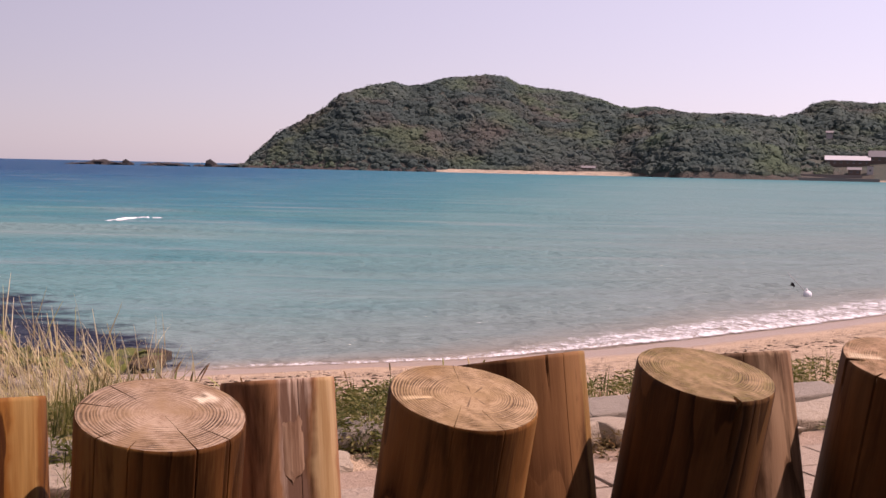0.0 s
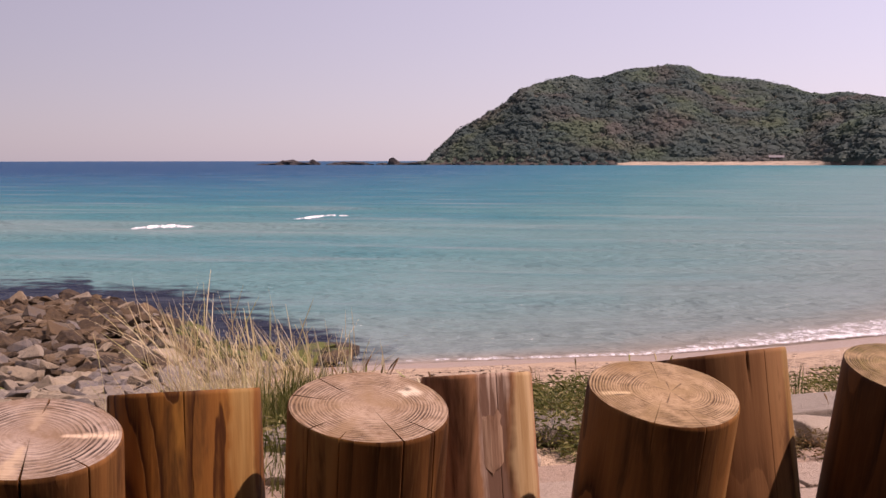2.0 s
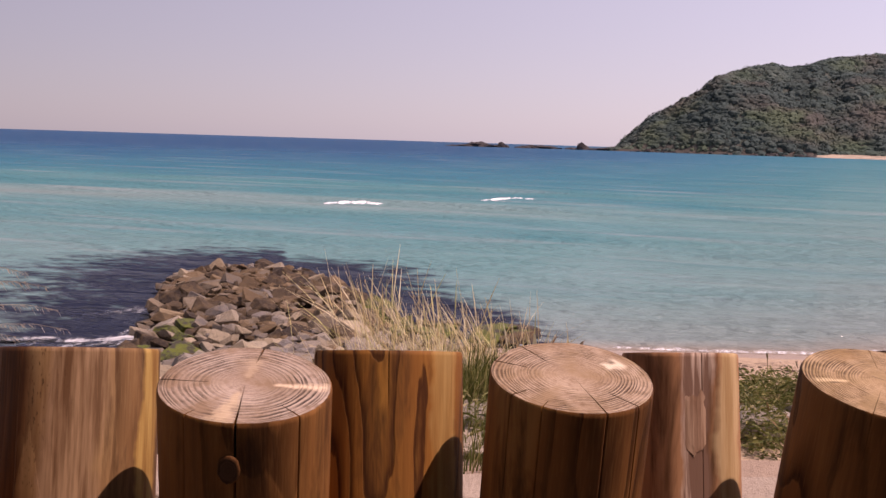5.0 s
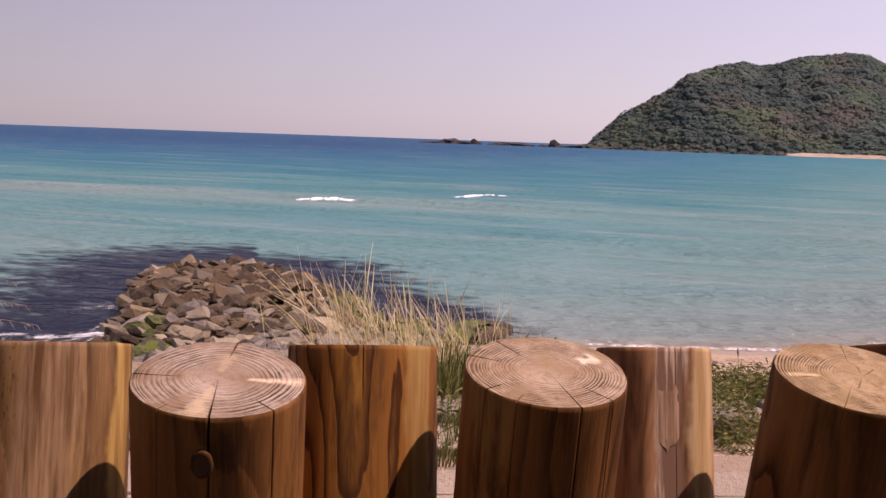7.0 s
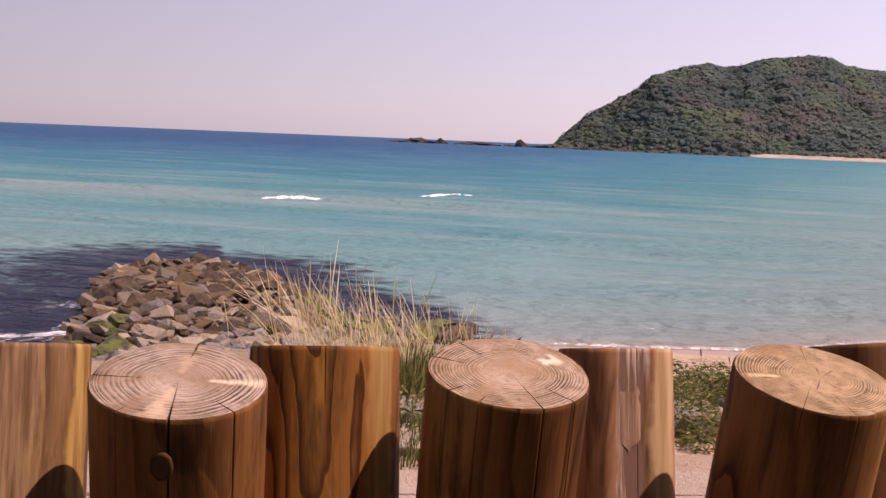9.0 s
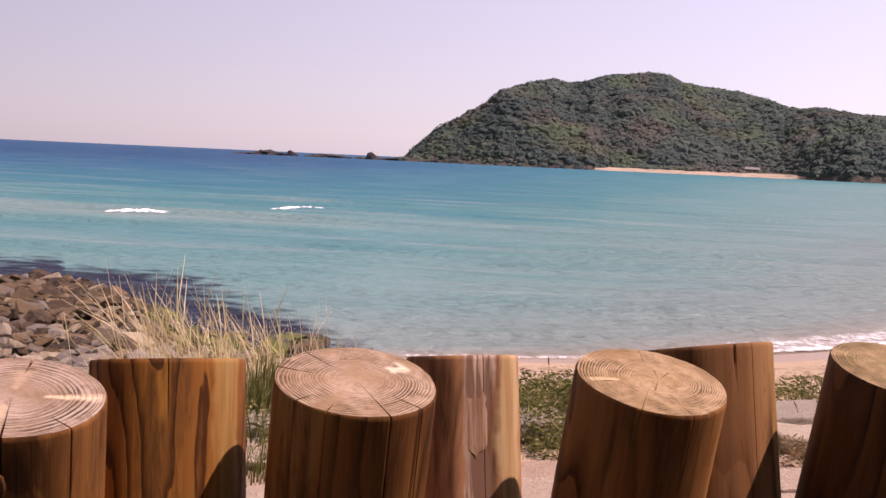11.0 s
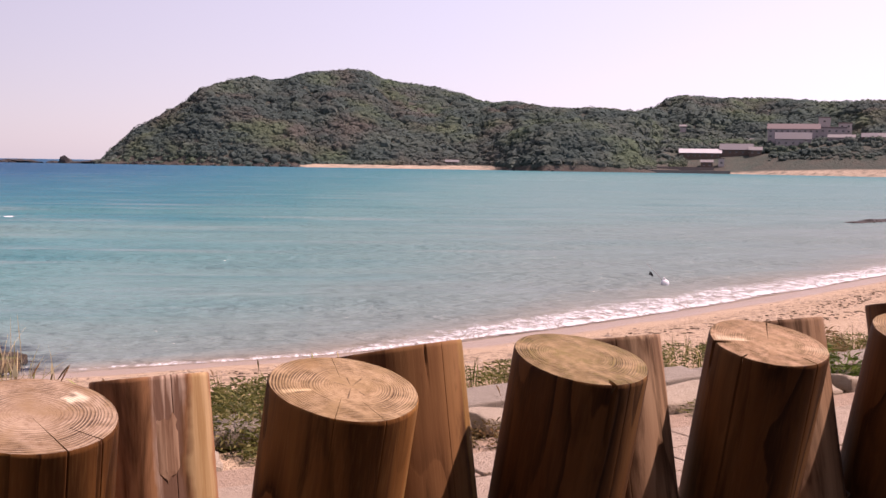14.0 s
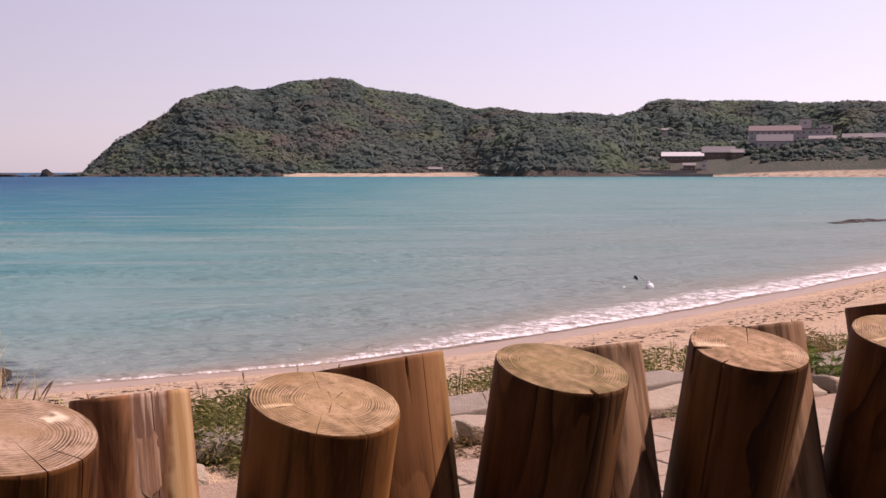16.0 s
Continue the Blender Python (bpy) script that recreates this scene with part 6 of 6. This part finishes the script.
# ---- village across the bay ----
ROOF_WHITE = plain("white_metal_roof", (0.55, 0.54, 0.55), 0.5)
ROOF_PALE = plain("pale_grey_roof", (0.21, 0.195, 0.195), 0.7)
ROOF_GREY = plain("grey_tile_roof", (0.16, 0.15, 0.16), 0.6)
ROOF_MAUVE = plain("mauve_tile_roof", (0.18, 0.142, 0.142), 0.85)
WALL_WHITE = plain("white_render", (0.46, 0.41, 0.39), 0.8)
WALL_BROWN = plain("brown_boards", (0.13, 0.09, 0.07), 0.8)
# wall tone lifted, with some distance haze put into it
WALL_GREY = plain("grey_render", (0.36, 0.32, 0.32), 0.8)
CONCRETE = plain("weathered_concrete", (0.19, 0.16, 0.14), 0.85)
# panes kept paler than glass, the haze being in their colour
PANE = plain("dark_window", (0.12, 0.12, 0.125), 0.2)


def house(name, az, dist, base, w, d, h, roof_h, wall, roof, label, category="house", windows=4, storeys=1, turn=0.0, flat=False):
    """A building facing the bay: walls, roof with eaves, and a row of windows on each storey."""
    ob = thing(name, (math.sin(radians(az)) * dist, math.cos(radians(az)) * dist, base), label, category, "buildings across the bay" if category == "house" else "", turn=-az + turn)
    bm = bmesh.new()
    box(bm, -w / 2, -d / 2, -3.0, w / 2, d / 2, h)
    part("wall", bm, wall, ob)
    bm = bmesh.new()
    if flat:
        box(bm, -w / 2 - 0.3, -d / 2 - 0.3, h, w / 2 + 0.3, d / 2 + 0.3, h + roof_h)
    else:
        e, o = 0.7, 0.25
        prof = [(-d / 2 - e, h - o), (0, h + roof_h), (d / 2 + e, h - o), (d / 2 + e, h - o - 0.25), (0, h + roof_h - 0.3), (-d / 2 - e, h - o - 0.25)]
        a = [bm.verts.new((-w / 2 - e, y, z)) for y, z in prof]
        b = [bm.verts.new((w / 2 + e, y, z)) for y, z in prof]
        for k in range(6):
            bm.faces.new((a[k], a[(k + 1) % 6], b[(k + 1) % 6], b[k]))
        bm.faces.new(a)
        bm.faces.new(b[::-1])
        ga = [bm.verts.new((sx * w / 2, y, z)) for sx in (-1, 1) for y, z in ((-d / 2, h - 0.1), (d / 2, h - 0.1), (0, h + roof_h - 0.2))]
        bm.faces.new(ga[:3])
        bm.faces.new(ga[3:])
        bmesh.ops.recalc_face_normals(bm, faces=bm.faces)
    part("roof", bm, roof, ob)
    for s in range(storeys):
        for k in range(windows):
            x = -w / 2 + w * (k + 0.5) / windows
            z = h * (s + 0.45) / storeys
            ww, hh = min(1.6, w / windows * 0.5), min(1.4, h / storeys * 0.42)
            bm = bmesh.new()
            box(bm, x - ww / 2, -d / 2 - 0.06, z - hh / 2, x + ww / 2, -d / 2 + 0.1, z + hh / 2)
            pane = part("window", bm, PANE, ob)
            bm = bmesh.new()
            box(bm, x - ww / 2 - 0.12, -d / 2 - 0.16, z - hh / 2 - 0.14, x + ww / 2 + 0.12, -d / 2 - 0.02, z - hh / 2, 0.02)
            part("sill", bm, WALL_WHITE, pane)
    return ob


def gz(az, dist):
    return float(hill_z(np.array([az]), np.array([float(dist)]))[0])


def village():
    d0 = 905.0
    # long low house with a bright roof, and its dark-roofed neighbour
    house("beach_house", 19.72, 892, gz(19.7, 892), 31, 10, 3.4, 3.0, WALL_BROWN, ROOF_WHITE, "long low brown house with a bright white metal roof", windows=7)
    house("beach_house", 21.45, 896, gz(21.4, 896), 24, 10, 3.8, 4.4, WALL_BROWN, ROOF_GREY, "brown house with a dark grey tiled roof", windows=5)
    house("beach_house", 22.35, 890, gz(22.3, 890), 9, 8, 3.6, 2.4, WALL_BROWN, ROOF_PALE, "small house with a pale roof beside the dark one", windows=2)
    # hotel
    house("hotel", 24.1, 935, 24.0, 39, 14, 12, 4, WALL_GREY, ROOF_MAUVE, "large grey hotel block with a mauve tiled roof", "hotel", 9, 3)
    house("hotel_wing", 25.9, 938, 24.0, 20, 14, 12.5, 1.0, WALL_GREY, ROOF_MAUVE, "grey hotel wing with a flat roof", "hotel", 4, 3, flat=True)
    house("hotel_tower", 25.5, 946, 24.0, 9, 10, 21, 0.8, WALL_WHITE, CONCRETE, "pale square hotel stair tower", "hotel", 1, 4, flat=True)
    house("hotel_wing", 26.45, 944, 24.0, 10, 10, 16.5, 0.8, WALL_WHITE, CONCRETE, "pale end block of the hotel", "hotel", 2, 4, flat=True)
    house("hotel_hall", 24.1, 912, gz(24.1, 912), 26, 9, 6.0, 5.0, WALL_GREY, ROOF_GREY, "grey gabled hall in front of the hotel", "hotel", 5, 1)
    house("beach_house", 26.3, 915, gz(26.3, 915), 19, 8, 4.2, 2.2, WALL_GREY, ROOF_PALE, "white house with a pale roof below the hotel", windows=4)
    for az, w, roof, wall in [(27.6, 12, ROOF_GREY, WALL_BROWN), (28.25, 11, ROOF_PALE, WALL_BROWN), (28.9, 12, ROOF_GREY, WALL_WHITE), (29.6, 14, ROOF_PALE, WALL_BROWN), (30.4, 12, ROOF_GREY, WALL_BROWN)]:
        house("village_house", az, 905, gz(az, 905), w, 8, 4.4, 3.0, wall, roof, "village house with a low pitched roof", windows=3)
    for az, el, w in [(18.85, 2.10, 5), (22.0, 1.45, 11), (28.3, 1.85, 16), (29.4, 1.75, 10)]:
        dd = 985
        house("hill_house", az, dd, 4 + math.tan(radians(el)) * dd - 3, w, 7, 2.2, 1.4, WALL_GREY, ROOF_PALE, "pale roofed house half hidden by trees", windows=3)
    # boathouse and kiosk by the sea wall
    house("kiosk", 20.05, 868, gz(20, 868), 8.5, 6, 3.6, 1.6, WALL_BROWN, ROOF_PALE, "small brown kiosk by the sea wall", "kiosk", 2)
    house("kiosk", 20.75, 868, gz(20.7, 868), 4.2, 4, 5.4, 0.5, WALL_WHITE, CONCRETE, "white block hut by the sea wall", "kiosk", 1, flat=True)
    # cove shelter
    house("beach_shelter", 7.35, 888, gz(7.35, 888), 10, 5, 2.4, 1.4, WALL_BROWN, ROOF_PALE, "small beach shelter with a pale roof above the cove", "shelter", 3)
    # sea walls and terraces
    for az0, az1, dist, z0, high in [(16.3, 21.2, 838, -0.5, 2.6), (16.9, 20.4, 853, 1.0, 3.6)]:
        bm = bmesh.new()
        prev = None
        for a in np.linspace(az0, az1, 30):
            s, c = math.sin(radians(a)), math.cos(radians(a))
            ring = [bm.verts.new((s * r, c * r, z)) for r, z in ((dist, z0), (dist + 0.5, z0 + high), (dist + 7, z0 + high), (dist + 7, z0))]
            if prev:
                for k in range(4):
                    bm.faces.new((prev[k], prev[(k + 1) % 4], ring[(k + 1) % 4], ring[k]))
            else:
                bm.faces.new(ring)
            prev = ring
        bm.faces.new(prev[::-1])
        bmesh.ops.recalc_face_normals(bm, faces=bm.faces)
        wall = part("sea_wall", bm, CONCRETE, None)
        tagged(wall, "long weathered concrete sea wall below the village", "sea wall", "sea walls")


village()


def far_beach():
    """The pale beach below the village and its dark scrub mounds."""
    rng = np.random.default_rng(71)
    shapes = [leafy_crown(80 + k) for k in range(5)]
    places = []
    for a0, a1, r0, z0, n, s0 in [(23.6, 26.9, 868, 4.0, 130, 2.2), (27.9, 29.6, 840, 4.2, 70, 2.2), (18.2, 20.8, 930, 9, 60, 3.0), (21.8, 23.4, 905, 9, 40, 2.6)]:
        for k in range(n):
            a, r = rng.uniform(a0, a1), r0 + rng.uniform(-8, 10)
            m = math.sin(math.pi * (a - a0) / (a1 - a0))
            s = s0 * rng.uniform(0.6, 1.1)
            places.append((rng.integers(5), math.sin(radians(a)) * r, math.cos(radians(a)) * r, gz(a, r) + 3.4 * m * rng.uniform(0.1, 1), s * 1.3, s, s * 0.8, rng.uniform(0, 6), 0))
    for k in range(950):
        a = rng.uniform(17.3, 31.0)
        r = rng.uniform(903, 990) if k % 3 else rng.uniform(862, 886)
        if k % 3 == 0 and 19.0 < a < 23.0:
            continue
        s = rng.uniform(1.2, 2.6)
        places.append((rng.integers(5), math.sin(radians(a)) * r, math.cos(radians(a)) * r, gz(a, r) + s * 0.2, s * 1.3, s * 1.2, s * rng.uniform(0.7, 1.2), rng.uniform(0, 6), 0))
    for k in range(420):
        a = rng.uniform(23.6, 31.0)
        r, s = float(far_shore(a)) + rng.uniform(42, 80), rng.uniform(0.8, 1.8)
        places.append((rng.integers(5), math.sin(radians(a)) * r, math.cos(radians(a)) * r, gz(a, r) + s * 0.2, s * 1.5, s * 1.2, s * 0.8, rng.uniform(0, 6), 0))
    for k in range(230):          # trees between the houses
        a, r, s = rng.uniform(17.4, 31.0), rng.choice((899, 906, 924, 928)) + rng.uniform(-3, 3), rng.uniform(1.6, 3.2)
        places.append((rng.integers(5), math.sin(radians(a)) * r, math.cos(radians(a)) * r, gz(a, r) + s * 0.5, s * 1.25, s * 1.2, s * rng.uniform(0.9, 1.5), rng.uniform(0, 6), 0))
    tagged(scatter_mesh("scrub", shapes, places, bpy.data.materials["tree_crowns"], None, False), "dark rounded scrub in front of the village", "bushes", kind="stuff")


far_beach()
